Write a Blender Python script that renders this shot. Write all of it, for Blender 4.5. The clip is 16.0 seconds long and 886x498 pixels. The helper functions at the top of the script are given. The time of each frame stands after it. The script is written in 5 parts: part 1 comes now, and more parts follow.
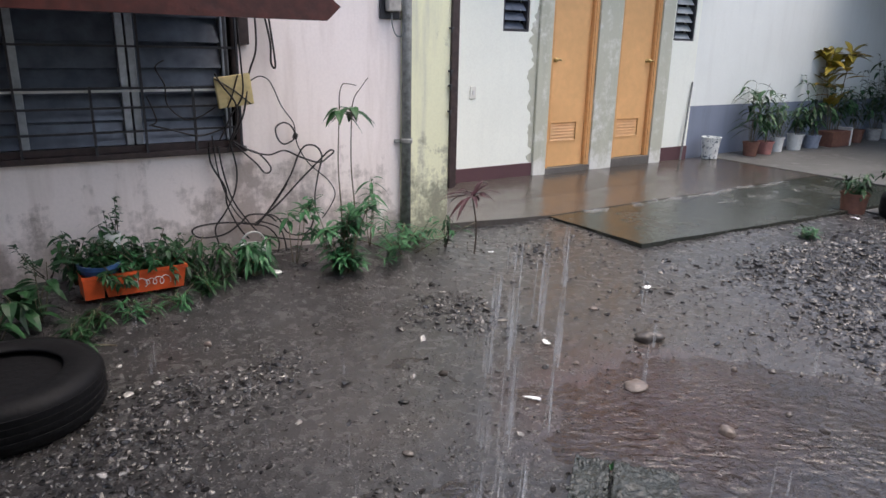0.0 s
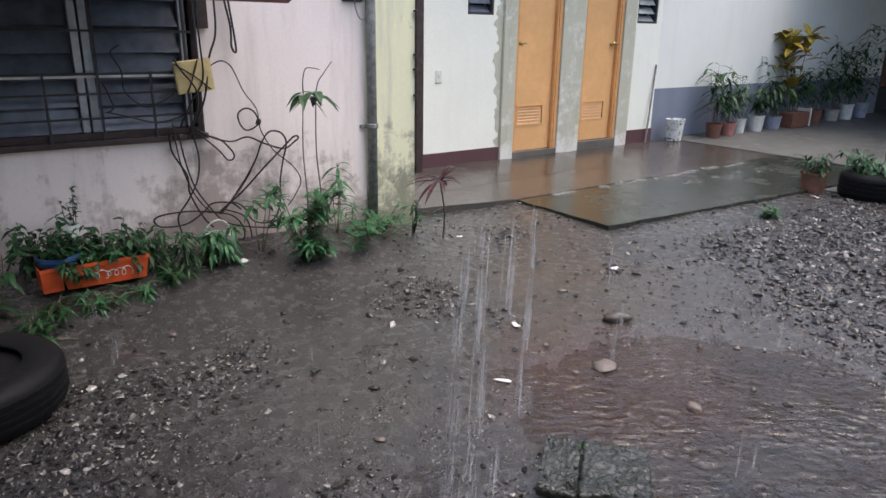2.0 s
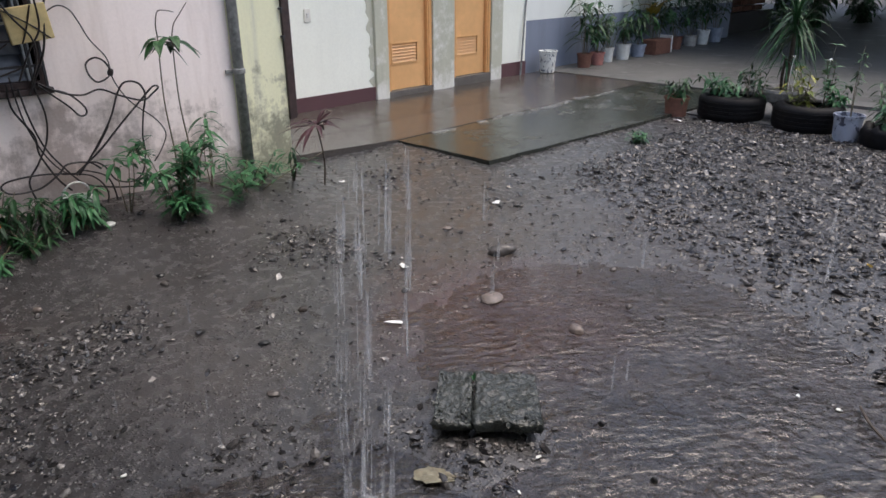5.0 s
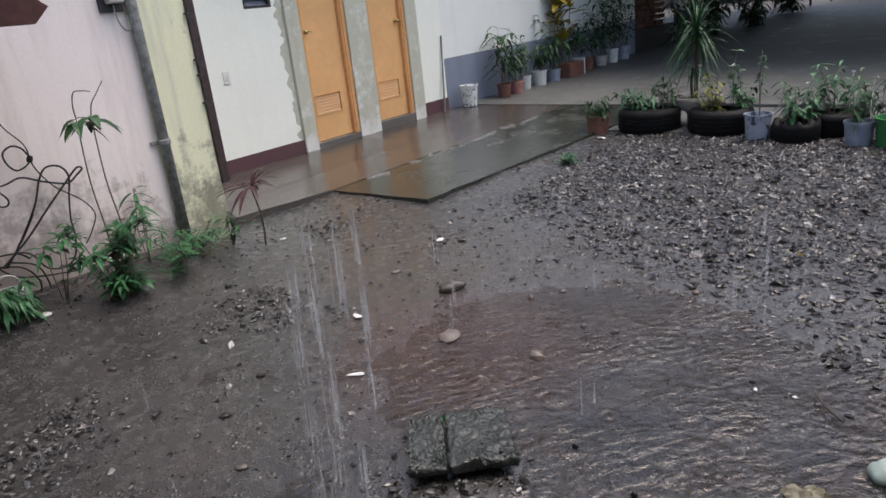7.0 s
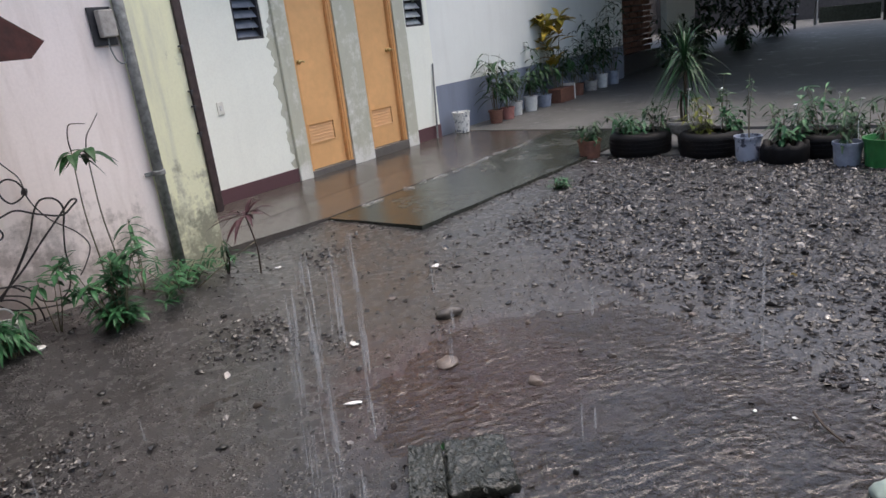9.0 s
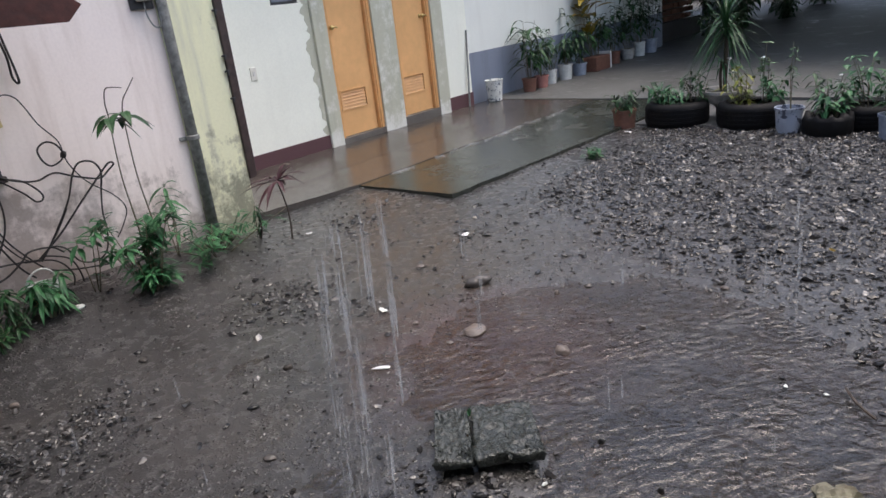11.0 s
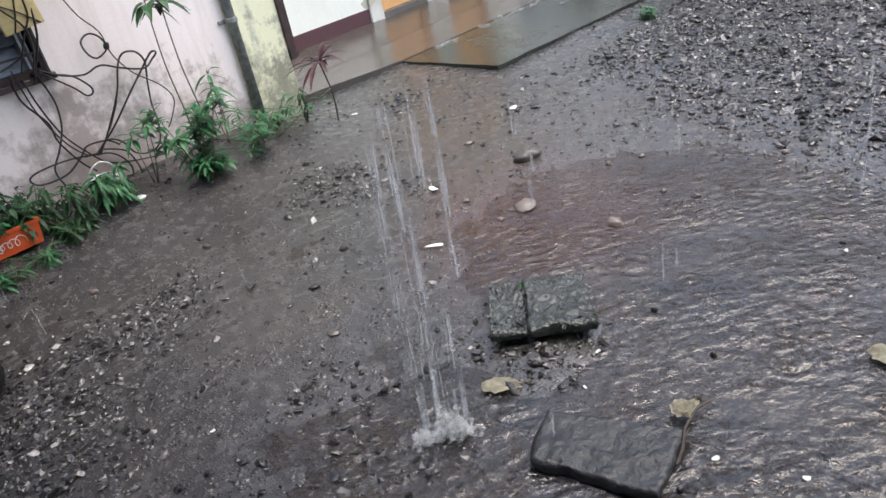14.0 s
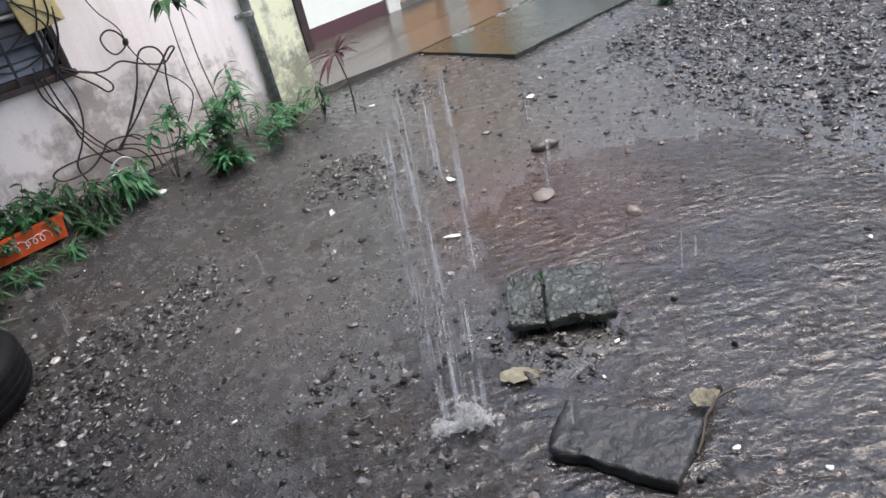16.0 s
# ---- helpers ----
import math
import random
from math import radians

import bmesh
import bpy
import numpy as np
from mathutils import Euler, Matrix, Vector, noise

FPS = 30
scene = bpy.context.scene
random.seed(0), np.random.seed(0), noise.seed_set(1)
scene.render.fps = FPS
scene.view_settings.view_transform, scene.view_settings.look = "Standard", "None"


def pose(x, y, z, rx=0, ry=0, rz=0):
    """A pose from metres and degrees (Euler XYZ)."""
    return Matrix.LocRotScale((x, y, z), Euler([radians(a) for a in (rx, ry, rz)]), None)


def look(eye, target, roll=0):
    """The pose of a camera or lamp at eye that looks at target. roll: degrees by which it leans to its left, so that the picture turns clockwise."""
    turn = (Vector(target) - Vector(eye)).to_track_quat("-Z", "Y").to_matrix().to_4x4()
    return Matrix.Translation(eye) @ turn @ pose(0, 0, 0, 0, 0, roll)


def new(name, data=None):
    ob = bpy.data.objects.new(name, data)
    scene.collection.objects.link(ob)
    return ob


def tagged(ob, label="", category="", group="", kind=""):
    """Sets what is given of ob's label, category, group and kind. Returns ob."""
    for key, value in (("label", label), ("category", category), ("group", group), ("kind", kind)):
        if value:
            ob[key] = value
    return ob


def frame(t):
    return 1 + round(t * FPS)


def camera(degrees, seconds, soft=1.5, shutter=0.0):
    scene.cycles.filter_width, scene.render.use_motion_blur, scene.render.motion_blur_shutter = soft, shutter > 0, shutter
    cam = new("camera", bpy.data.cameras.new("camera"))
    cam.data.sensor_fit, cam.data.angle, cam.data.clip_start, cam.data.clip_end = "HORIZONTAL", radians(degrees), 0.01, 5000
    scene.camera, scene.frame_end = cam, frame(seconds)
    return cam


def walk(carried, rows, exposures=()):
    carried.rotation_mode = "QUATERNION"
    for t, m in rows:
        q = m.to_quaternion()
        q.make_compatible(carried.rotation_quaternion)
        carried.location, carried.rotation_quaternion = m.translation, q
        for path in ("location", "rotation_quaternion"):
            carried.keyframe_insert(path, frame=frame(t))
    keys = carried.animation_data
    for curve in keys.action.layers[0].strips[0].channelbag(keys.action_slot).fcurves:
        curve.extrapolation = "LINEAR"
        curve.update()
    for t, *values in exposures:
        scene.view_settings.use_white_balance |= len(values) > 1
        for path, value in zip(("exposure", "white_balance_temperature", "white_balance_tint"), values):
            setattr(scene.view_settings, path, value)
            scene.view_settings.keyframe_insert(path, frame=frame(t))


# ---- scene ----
cam = camera(65.9, 16.0)
PATH = [
    (0, (-0.035, 0.344, 1.431), (1.027, 1.94, 0.864), 1.2),
    (0.5, (-0.033, 0.341, 1.428), (1.041, 1.927, 0.852), 1.1),
    (1, (-0.029, 0.343, 1.428), (1.055, 1.917, 0.839), 1.3),
    (1.5, (-0.026, 0.345, 1.428), (1.095, 1.896, 0.846), 1.2),
    (2, (-0.022, 0.352, 1.419), (1.107, 1.887, 0.815), 0.9),
    (2.5, (-0.019, 0.351, 1.417), (1.107, 1.88, 0.79), 0.6),
    (3, (-0.003, 0.349, 1.415), (1.137, 1.855, 0.756), 0.2),
    (3.5, (0.001, 0.352, 1.41), (1.201, 1.811, 0.753), 0.6),
    (4, (-0.001, 0.358, 1.411), (1.238, 1.773, 0.729), 0.6),
    (4.5, (0.002, 0.354, 1.413), (1.28, 1.721, 0.708), 0.4),
    (5, (0.014, 0.345, 1.418), (1.346, 1.628, 0.655), -0.3),
    (7.5, (-0.005, 0.354, 1.448), (1.49, 1.525, 0.822), -6.8),
    (8, (-0.007, 0.355, 1.45), (1.508, 1.516, 0.852), -6.9),
    (10.5, (-0.01, 0.356, 1.445), (1.437, 1.582, 0.812), -6.7),
    (11, (-0.01, 0.355, 1.442), (1.411, 1.59, 0.767), -6.7),
    (11.5, (-0.009, 0.358, 1.44), (1.376, 1.593, 0.694), -7.0),
    (12, (-0.009, 0.358, 1.438), (1.351, 1.6, 0.657), -7.3),
    (12.5, (-0.009, 0.359, 1.441), (1.294, 1.612, 0.585), -8.4),
    (13, (-0.009, 0.36, 1.439), (1.261, 1.623, 0.548), -9.4),
    (13.5, (-0.013, 0.36, 1.44), (1.213, 1.635, 0.506), -10.3),
    (14, (-0.012, 0.36, 1.448), (1.173, 1.64, 0.469), -11.6),
    (14.5, (-0.008, 0.361, 1.443), (1.156, 1.645, 0.445), -12.1),
    (15, (-0.008, 0.36, 1.447), (1.141, 1.643, 0.431), -12.6),
    (15.5, (-0.008, 0.357, 1.455), (1.131, 1.649, 0.438), -13.1),
    (16, (-0.008, 0.355, 1.447), (1.127, 1.671, 0.455), -13.2),
]
walk(cam, [(t, look(eye, target, roll)) for t, eye, target, roll in PATH],
     [(0.0, 1.06, 6650, 12), (2.0, 1.06, 6650, 12), (4.0, 0.95, 6600, 11), (8.0, 0.83, 6700, 12), (11.0, 0.9, 6600, 11), (12.5, 1.02, 6450, 11), (14.0, 1.46, 6450, 9), (16.0, 1.53, 6450, 9)])

# ---- world, sun, exposure ----
world = bpy.data.worlds.new("overcast_sky")
scene.world = world
world.use_nodes = True
wn = world.node_tree
sky = wn.nodes.new("ShaderNodeTexSky")
sky.sky_type, sky.sun_disc = "NISHITA", False
sky.sun_elevation, sky.sun_rotation = radians(72), radians(130)
sky.air_density, sky.dust_density, sky.ozone_density = 1.2, 6.0, 3.0
wn.links.new(sky.outputs[0], wn.nodes["Background"].inputs["Color"])
wn.nodes["Background"].inputs["Strength"].default_value = 0.15
sun = new("sun", bpy.data.lights.new("sun", "SUN"))
sun.data.energy, sun.data.angle, sun.data.color = 0.5, radians(70), (1.0, 0.97, 0.94)
sun.matrix_world = look((0, 0, 10), (-2.4, 2.6, 0.0))


# ---- materials ----
def nd(nt, kind, **values):
    n = nt.nodes.new(kind)
    for k, v in values.items():
        n.inputs[k.replace("_", " ")].default_value = v
    return n


def coords(nt):
    g = nt.nodes.new("ShaderNodeNewGeometry")
    return g.outputs["Position"]


def ramp(nt, source, stops):
    r = nt.nodes.new("ShaderNodeValToRGB")
    while len(r.color_ramp.elements) < len(stops):
        r.color_ramp.elements.new(0.5)
    for e, (p, c) in zip(r.color_ramp.elements, stops):
        e.position = p
        e.color = (*c, 1) if isinstance(c, tuple) else (c, c, c, 1)
    nt.links.new(source, r.inputs[0])
    return r.outputs[0]


def mix(nt, factor, a, b, mode="MIX"):
    m = nt.nodes.new("ShaderNodeMix")
    m.data_type, m.blend_type = "RGBA", mode
    for sock, v in ((m.inputs[0], factor), (m.inputs[6], a), (m.inputs[7], b)):
        if isinstance(v, (int, float)):
            sock.default_value = v
        elif isinstance(v, tuple):
            sock.default_value = (*v, 1)
        else:
            nt.links.new(v, sock)
    return m.outputs[2]


def noise_tex(nt, vec, scale, detail=4.0, rough=0.55, stretch=None):
    if stretch:
        mp = nt.nodes.new("ShaderNodeMapping")
        mp.inputs["Scale"].default_value = stretch
        nt.links.new(vec, mp.inputs[0])
        vec = mp.outputs[0]
    n = nd(nt, "ShaderNodeTexNoise", Scale=scale, Detail=detail, Roughness=rough)
    nt.links.new(vec, n.inputs["Vector"])
    return n.outputs["Fac"]


def long_noise(nt, vec, scale, turn, length, detail=2.0, rough=0.45):
    """Noise whose cells are drawn out along the direction turn (degrees), as wind waves are."""
    mp = nt.nodes.new("ShaderNodeMapping")
    mp.vector_type = "TEXTURE"
    mp.inputs["Rotation"].default_value = (0, 0, radians(turn))
    mp.inputs["Scale"].default_value = (length, 1.0, 1.0)
    nt.links.new(vec, mp.inputs[0])
    n = nd(nt, "ShaderNodeTexNoise", Scale=scale, Detail=detail, Roughness=rough, Distortion=0.35)
    nt.links.new(mp.outputs[0], n.inputs["Vector"])
    return n.outputs["Fac"]


def math_node(nt, op, a, b=0.5):
    m = nt.nodes.new("ShaderNodeMath")
    m.operation = op
    for sock, v in zip(m.inputs, (a, b)):
        if isinstance(v, (int, float)):
            sock.default_value = v
        else:
            nt.links.new(v, sock)
    return m.outputs[0]


def bump(nt, height, strength, distance=0.01):
    b = nd(nt, "ShaderNodeBump", Strength=strength, Distance=distance)
    nt.links.new(height, b.inputs["Height"])
    return b.outputs[0]


def material(name):
    m = bpy.data.materials.new(name)
    m.use_nodes = True
    return m, m.node_tree, m.node_tree.nodes["Principled BSDF"]


def plain(name, colour, rough=0.6, metal=0.0, grain=30.0, vary=0.25, relief=0.15, coat=0.0, per_object=0.0):
    """A coloured surface with grain, larger blotches and fine relief."""
    m, nt, p = material(name)
    v = coords(nt)
    fine = noise_tex(nt, v, grain, 5)
    broad = noise_tex(nt, v, grain / 9, 3)
    dark = tuple(c * (1 - vary) for c in colour)
    light = tuple(min(1, c * (1 + vary * 0.5)) for c in colour)
    c = mix(nt, ramp(nt, fine, ((0.3, 0.0), (0.7, 1.0))), dark, light)
    c = mix(nt, ramp(nt, broad, ((0.35, 0.35), (0.7, 0.0))), c, tuple(k * 0.6 for k in colour))
    if per_object:
        info = nt.nodes.new("ShaderNodeObjectInfo")
        c = mix(nt, math_node(nt, "MULTIPLY", info.outputs["Random"], per_object), c, tuple(k * 0.45 for k in colour))
    nt.links.new(c, p.inputs["Base Color"])
    p.inputs["Roughness"].default_value, p.inputs["Metallic"].default_value = rough, metal
    p.inputs["Coat Weight"].default_value = coat
    p.inputs["Coat Roughness"].default_value = 0.15
    nt.links.new(bump(nt, fine, relief), p.inputs["Normal"])
    return m


def painted_wall(name, colour, stain, patch, low=0.0, high=0.5, streak=0.5, rough=0.7, stop=0.62, damp=None):
    """Old painted plaster: broad fading, runs of dirt, and rough bare or mouldy patches."""
    m, nt, p = material(name)
    v = coords(nt)
    fine = noise_tex(nt, v, 55, 6)
    broad = noise_tex(nt, v, 1.7, 3)
    runs = noise_tex(nt, v, 1.6, 6, 0.62, (4.5, 4.5, 0.5))
    spots = noise_tex(nt, v, 6.5, 7, 0.72)
    c = mix(nt, ramp(nt, broad, ((0.3, 0.0), (0.75, 0.3))), colour, tuple(k * 0.82 for k in colour))
    c = mix(nt, math_node(nt, "MULTIPLY", ramp(nt, runs, ((0.5, 0.0), (0.72, 1.0))), streak), c, stain)
    split = nt.nodes.new("ShaderNodeSeparateXYZ")
    nt.links.new(v, split.inputs[0])
    near = nt.nodes.new("ShaderNodeMapRange")
    nt.links.new(split.outputs[2], near.inputs[0])
    for k, val in ((1, high), (2, low), (3, 0.0), (4, 0.30)):
        near.inputs[k].default_value = val
    reach = math_node(nt, "ADD", math_node(nt, "MULTIPLY", spots, 0.65), math_node(nt, "ADD", math_node(nt, "MULTIPLY", runs, 0.35), near.outputs[0]))
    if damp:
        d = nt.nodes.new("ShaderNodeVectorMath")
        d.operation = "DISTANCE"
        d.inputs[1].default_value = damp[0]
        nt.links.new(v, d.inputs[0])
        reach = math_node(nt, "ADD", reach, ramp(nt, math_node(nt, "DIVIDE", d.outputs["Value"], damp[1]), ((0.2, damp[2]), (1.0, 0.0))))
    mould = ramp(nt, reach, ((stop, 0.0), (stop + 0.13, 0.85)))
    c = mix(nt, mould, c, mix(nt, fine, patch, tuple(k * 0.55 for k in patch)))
    c = mix(nt, ramp(nt, fine, ((0.35, 0.08), (0.6, 0.0))), c, tuple(k * 0.5 for k in colour))
    nt.links.new(c, p.inputs["Base Color"])
    p.inputs["Roughness"].default_value = rough
    rel = math_node(nt, "ADD", math_node(nt, "MULTIPLY", fine, 0.35), math_node(nt, "SUBTRACT", math_node(nt, "MULTIPLY", spots, 0.8), mould))
    nt.links.new(bump(nt, rel, 0.35, 0.006), p.inputs["Normal"])
    return m


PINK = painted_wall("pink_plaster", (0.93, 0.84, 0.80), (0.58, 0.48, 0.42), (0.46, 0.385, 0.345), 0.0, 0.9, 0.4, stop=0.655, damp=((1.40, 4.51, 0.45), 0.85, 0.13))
YELLOW = painted_wall("yellow_plaster", (0.83, 0.83, 0.58), (0.56, 0.57, 0.46), (0.24, 0.24, 0.18), 0.0, 1.1, 0.9, stop=0.60)
WHITE = painted_wall("white_plaster", (0.89, 0.92, 0.83), (0.52, 0.56, 0.50), (0.36, 0.38, 0.33), 0.0, 0.2, 0.08, stop=0.84)
FARWHITE = painted_wall("far_white_plaster", (0.78, 0.82, 0.80), (0.60, 0.62, 0.60), (0.45, 0.46, 0.44), 0.0, 0.2, 0.2, stop=0.86)
DADO = painted_wall("blue_grey_paint", (0.20, 0.235, 0.31), (0.13, 0.15, 0.19), (0.10, 0.10, 0.10), 0.0, 0.4, 0.4, stop=0.84)
PIER = painted_wall("bare_cement", (0.52, 0.53, 0.43), (0.38, 0.40, 0.32), (0.98, 0.98, 0.92), 0.0, 0.3, 0.75, stop=0.51)
MAROON = painted_wall("maroon_paint", (0.10, 0.047, 0.054), (0.10, 0.05, 0.05), (0.20, 0.17, 0.15), 0.0, 0.3, 0.5, stop=0.76)
ORANGE = plain("orange_door_paint", (0.84, 0.485, 0.215), 0.38, grain=14, vary=0.07, relief=0.05)
ORANGE_TRIM = plain("orange_frame_paint", (0.76, 0.41, 0.17), 0.4, grain=18, vary=0.12, relief=0.08)
DARKWOOD = plain("dark_wood", (0.055, 0.035, 0.033), 0.5, grain=22, vary=0.5, relief=0.3)
FASCIA = plain("red_brown_wood", (0.072, 0.019, 0.015), 0.38, grain=16, vary=0.6, relief=0.35)
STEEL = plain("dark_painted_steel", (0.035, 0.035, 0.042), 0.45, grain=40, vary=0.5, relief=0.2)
RUSTY = plain("worn_grey_pipe", (0.27, 0.28, 0.27), 0.55, grain=26, vary=0.6, relief=0.35)
ALU = plain("weathered_aluminium", (0.45, 0.48, 0.52), 0.35, 0.7, grain=30, vary=0.25)
BRASS = plain("brass", (0.60, 0.45, 0.20), 0.28, 1.0, grain=40, vary=0.2, relief=0.05)
RUBBER = plain("black_cable", (0.018, 0.014, 0.014), 0.4, grain=60, vary=0.4)
TYRE = plain("tyre_rubber", (0.005, 0.005, 0.006), 0.62, grain=30, vary=0.5, relief=0.3)
TYRE.node_tree.nodes["Principled BSDF"].inputs["Specular IOR Level"].default_value = 0.2
CARD = plain("yellowed_card", (0.74, 0.60, 0.30), 0.7, grain=20, vary=0.25)
PLASTIC_W = plain("white_plastic", (0.72, 0.73, 0.70), 0.35, grain=18, vary=0.2, relief=0.06)
PLASTIC_O = plain("orange_red_plastic", (0.68, 0.10, 0.025), 0.35, grain=14, vary=0.3, relief=0.08)
PLASTIC_B = plain("blue_plastic", (0.04, 0.10, 0.24), 0.35, grain=14, vary=0.3, relief=0.08)
PLASTIC_G = plain("green_plastic", (0.03, 0.19, 0.05), 0.35, grain=14, vary=0.25, relief=0.08)
PLASTIC_GREY = plain("grey_blue_plastic", (0.30, 0.34, 0.42), 0.4, grain=16, vary=0.3, relief=0.08)
CLAY = plain("terracotta", (0.19, 0.085, 0.058), 0.75, grain=25, vary=0.35)
CEMENT_POT = plain("cement_pot", (0.42, 0.40, 0.37), 0.8, grain=22, vary=0.35)
SOIL = plain("wet_soil", (0.035, 0.026, 0.020), 0.6, grain=45, vary=0.6, relief=0.8)
PAPER = plain("white_paper", (0.80, 0.80, 0.80), 0.5, grain=12, vary=0.1)
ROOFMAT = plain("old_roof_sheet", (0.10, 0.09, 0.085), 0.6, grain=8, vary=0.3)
SOCKET = plain("ivory_plastic", (0.82, 0.82, 0.74), 0.35, grain=20, vary=0.06, relief=0.03)


def leaf_material(name, colour, tip, rough=0.42):
    m, nt, p = material(name)
    g = nt.nodes.new("ShaderNodeNewGeometry")
    n = noise_tex(nt, g.outputs["Position"], 28, 3)
    c = mix(nt, ramp(nt, g.outputs["Random Per Island"], ((0.0, 0.0), (1.0, 1.0))), colour, tip)
    c = mix(nt, ramp(nt, n, ((0.35, 0.5), (0.65, 0.0))), c, tuple(k * 0.45 for k in colour))
    nt.links.new(c, p.inputs["Base Color"])
    p.inputs["Roughness"].default_value = rough
    p.inputs["Specular IOR Level"].default_value = 0.28
    nt.links.new(bump(nt, n, 0.2, 0.003), p.inputs["Normal"])
    return m


GREEN = leaf_material("fresh_green_leaf", (0.022, 0.095, 0.040), (0.065, 0.20, 0.075))
DEEP = leaf_material("deep_green_leaf", (0.013, 0.048, 0.018), (0.038, 0.115, 0.038))
PALE = leaf_material("pale_green_leaf", (0.10, 0.20, 0.10), (0.22, 0.34, 0.20))
YELLOWLEAF = leaf_material("yellow_croton_leaf", (0.40, 0.25, 0.03), (0.15, 0.18, 0.03))
YELLOWGREEN = leaf_material("yellow_green_leaf", (0.26, 0.25, 0.04), (0.09, 0.17, 0.04))
PURPLE = leaf_material("purple_cordyline_leaf", (0.036, 0.012, 0.020), (0.075, 0.028, 0.036))
STEM = plain("plant_stem", (0.16, 0.14, 0.09), 0.6, grain=50, vary=0.4)
TWIG = plain("brown_twig", (0.07, 0.05, 0.035), 0.7, grain=50, vary=0.4)


def silt(nt, v, centre, reach, most):
    """Share of washed-in silt: a ragged patch round a centre."""
    d = nt.nodes.new("ShaderNodeVectorMath")
    d.operation = "DISTANCE"
    d.inputs[1].default_value = centre
    nt.links.new(v, d.inputs[0])
    far = math_node(nt, "DIVIDE", d.outputs["Value"], reach * 2)
    ragged = math_node(nt, "ADD", far, math_node(nt, "MULTIPLY", noise_tex(nt, v, 3.2, 5, 0.6), 0.5))
    return ramp(nt, ragged, ((0.42, most), (0.78, 0.0)))


RED_SILT, RED_REACH = (2.15, 2.02, 0.0), 0.70
BROWN_SILT, BROWN_REACH = (2.95, 2.25, 0.0), 1.25


def ground_material():
    m, nt, p = material("wet_gravelly_mud")
    v = coords(nt)
    grit = noise_tex(nt, v, 150, 5, 0.7)
    lump = noise_tex(nt, v, 16, 6, 0.6)
    broad = noise_tex(nt, v, 1.3, 4)
    clump = noise_tex(nt, v, 4.5, 5, 0.6)
    c = mix(nt, ramp(nt, lump, ((0.3, 0.0), (0.7, 1.0))), (0.020, 0.0195, 0.020), (0.057, 0.055, 0.055))
    c = mix(nt, ramp(nt, broad, ((0.47, 0.0), (0.68, 0.4))), c, (0.058, 0.048, 0.041))
    c = mix(nt, silt(nt, v, BROWN_SILT, BROWN_REACH, 0.7), c, (0.058, 0.046, 0.034))
    c = mix(nt, silt(nt, v, RED_SILT, RED_REACH, 0.95), c, (0.066, 0.033, 0.026))
    height = math_node(nt, "ADD", math_node(nt, "MULTIPLY", grit, 0.10), math_node(nt, "MULTIPLY", lump, 0.55))
    for scale, low, weight in ((46.0, 0.50, 0.55), (95.0, 0.42, 0.30)):
        vor = nd(nt, "ShaderNodeTexVoronoi", Scale=scale, Randomness=1.0)
        nt.links.new(v, vor.inputs["Vector"])
        pick = nt.nodes.new("ShaderNodeSeparateColor")
        nt.links.new(vor.outputs["Color"], pick.inputs[0])
        body = math_node(nt, "MULTIPLY", ramp(nt, vor.outputs["Distance"], ((0.20, 1.0), (0.42, 0.0))), ramp(nt, pick.outputs[0], ((0.35, 0.0), (0.5, 1.0))))
        body = math_node(nt, "MULTIPLY", body, ramp(nt, clump, ((low - 0.08, 0.12), (low + 0.10, 1.0))))
        tone = ramp(nt, pick.outputs[1], ((0.0, (0.014, 0.014, 0.015)), (0.50, (0.050, 0.048, 0.047)), (0.80, (0.15, 0.145, 0.14)), (1.0, (0.38, 0.37, 0.35))))
        c = mix(nt, math_node(nt, "MULTIPLY", body, 0.85), c, tone)
        height = math_node(nt, "ADD", height, math_node(nt, "MULTIPLY", body, weight))
    c = mix(nt, ramp(nt, grit, ((0.3, 0.5), (0.5, 0.0))), c, (0.010, 0.009, 0.009))
    nt.links.new(c, p.inputs["Base Color"])
    nt.links.new(ramp(nt, lump, ((0.38, 0.10), (0.64, 0.36))), p.inputs["Roughness"])
    nt.links.new(bump(nt, height, 0.9, 0.014), p.inputs["Normal"])
    p.inputs["Coat Weight"].default_value, p.inputs["Coat Roughness"].default_value = 0.5, 0.30
    nt.links.new(bump(nt, height, 0.60, 0.012), p.inputs["Coat Normal"])
    return m


def stone_material():
    m, nt, p = material("wet_gravel_stone")
    g = nt.nodes.new("ShaderNodeNewGeometry")
    n = noise_tex(nt, g.outputs["Position"], 70, 4)
    c = ramp(nt, g.outputs["Random Per Island"], ((0.0, (0.006, 0.006, 0.007)), (0.45, (0.020, 0.019, 0.020)), (0.78, (0.056, 0.053, 0.053)), (0.95, (0.145, 0.137, 0.132)), (1.0, (0.42, 0.40, 0.38))))
    c = mix(nt, ramp(nt, n, ((0.35, 0.5), (0.65, 0.0))), c, (0.03, 0.028, 0.026))
    nt.links.new(c, p.inputs["Base Color"])
    p.inputs["Roughness"].default_value = 0.24
    nt.links.new(bump(nt, n, 0.4, 0.004), p.inputs["Normal"])
    return m


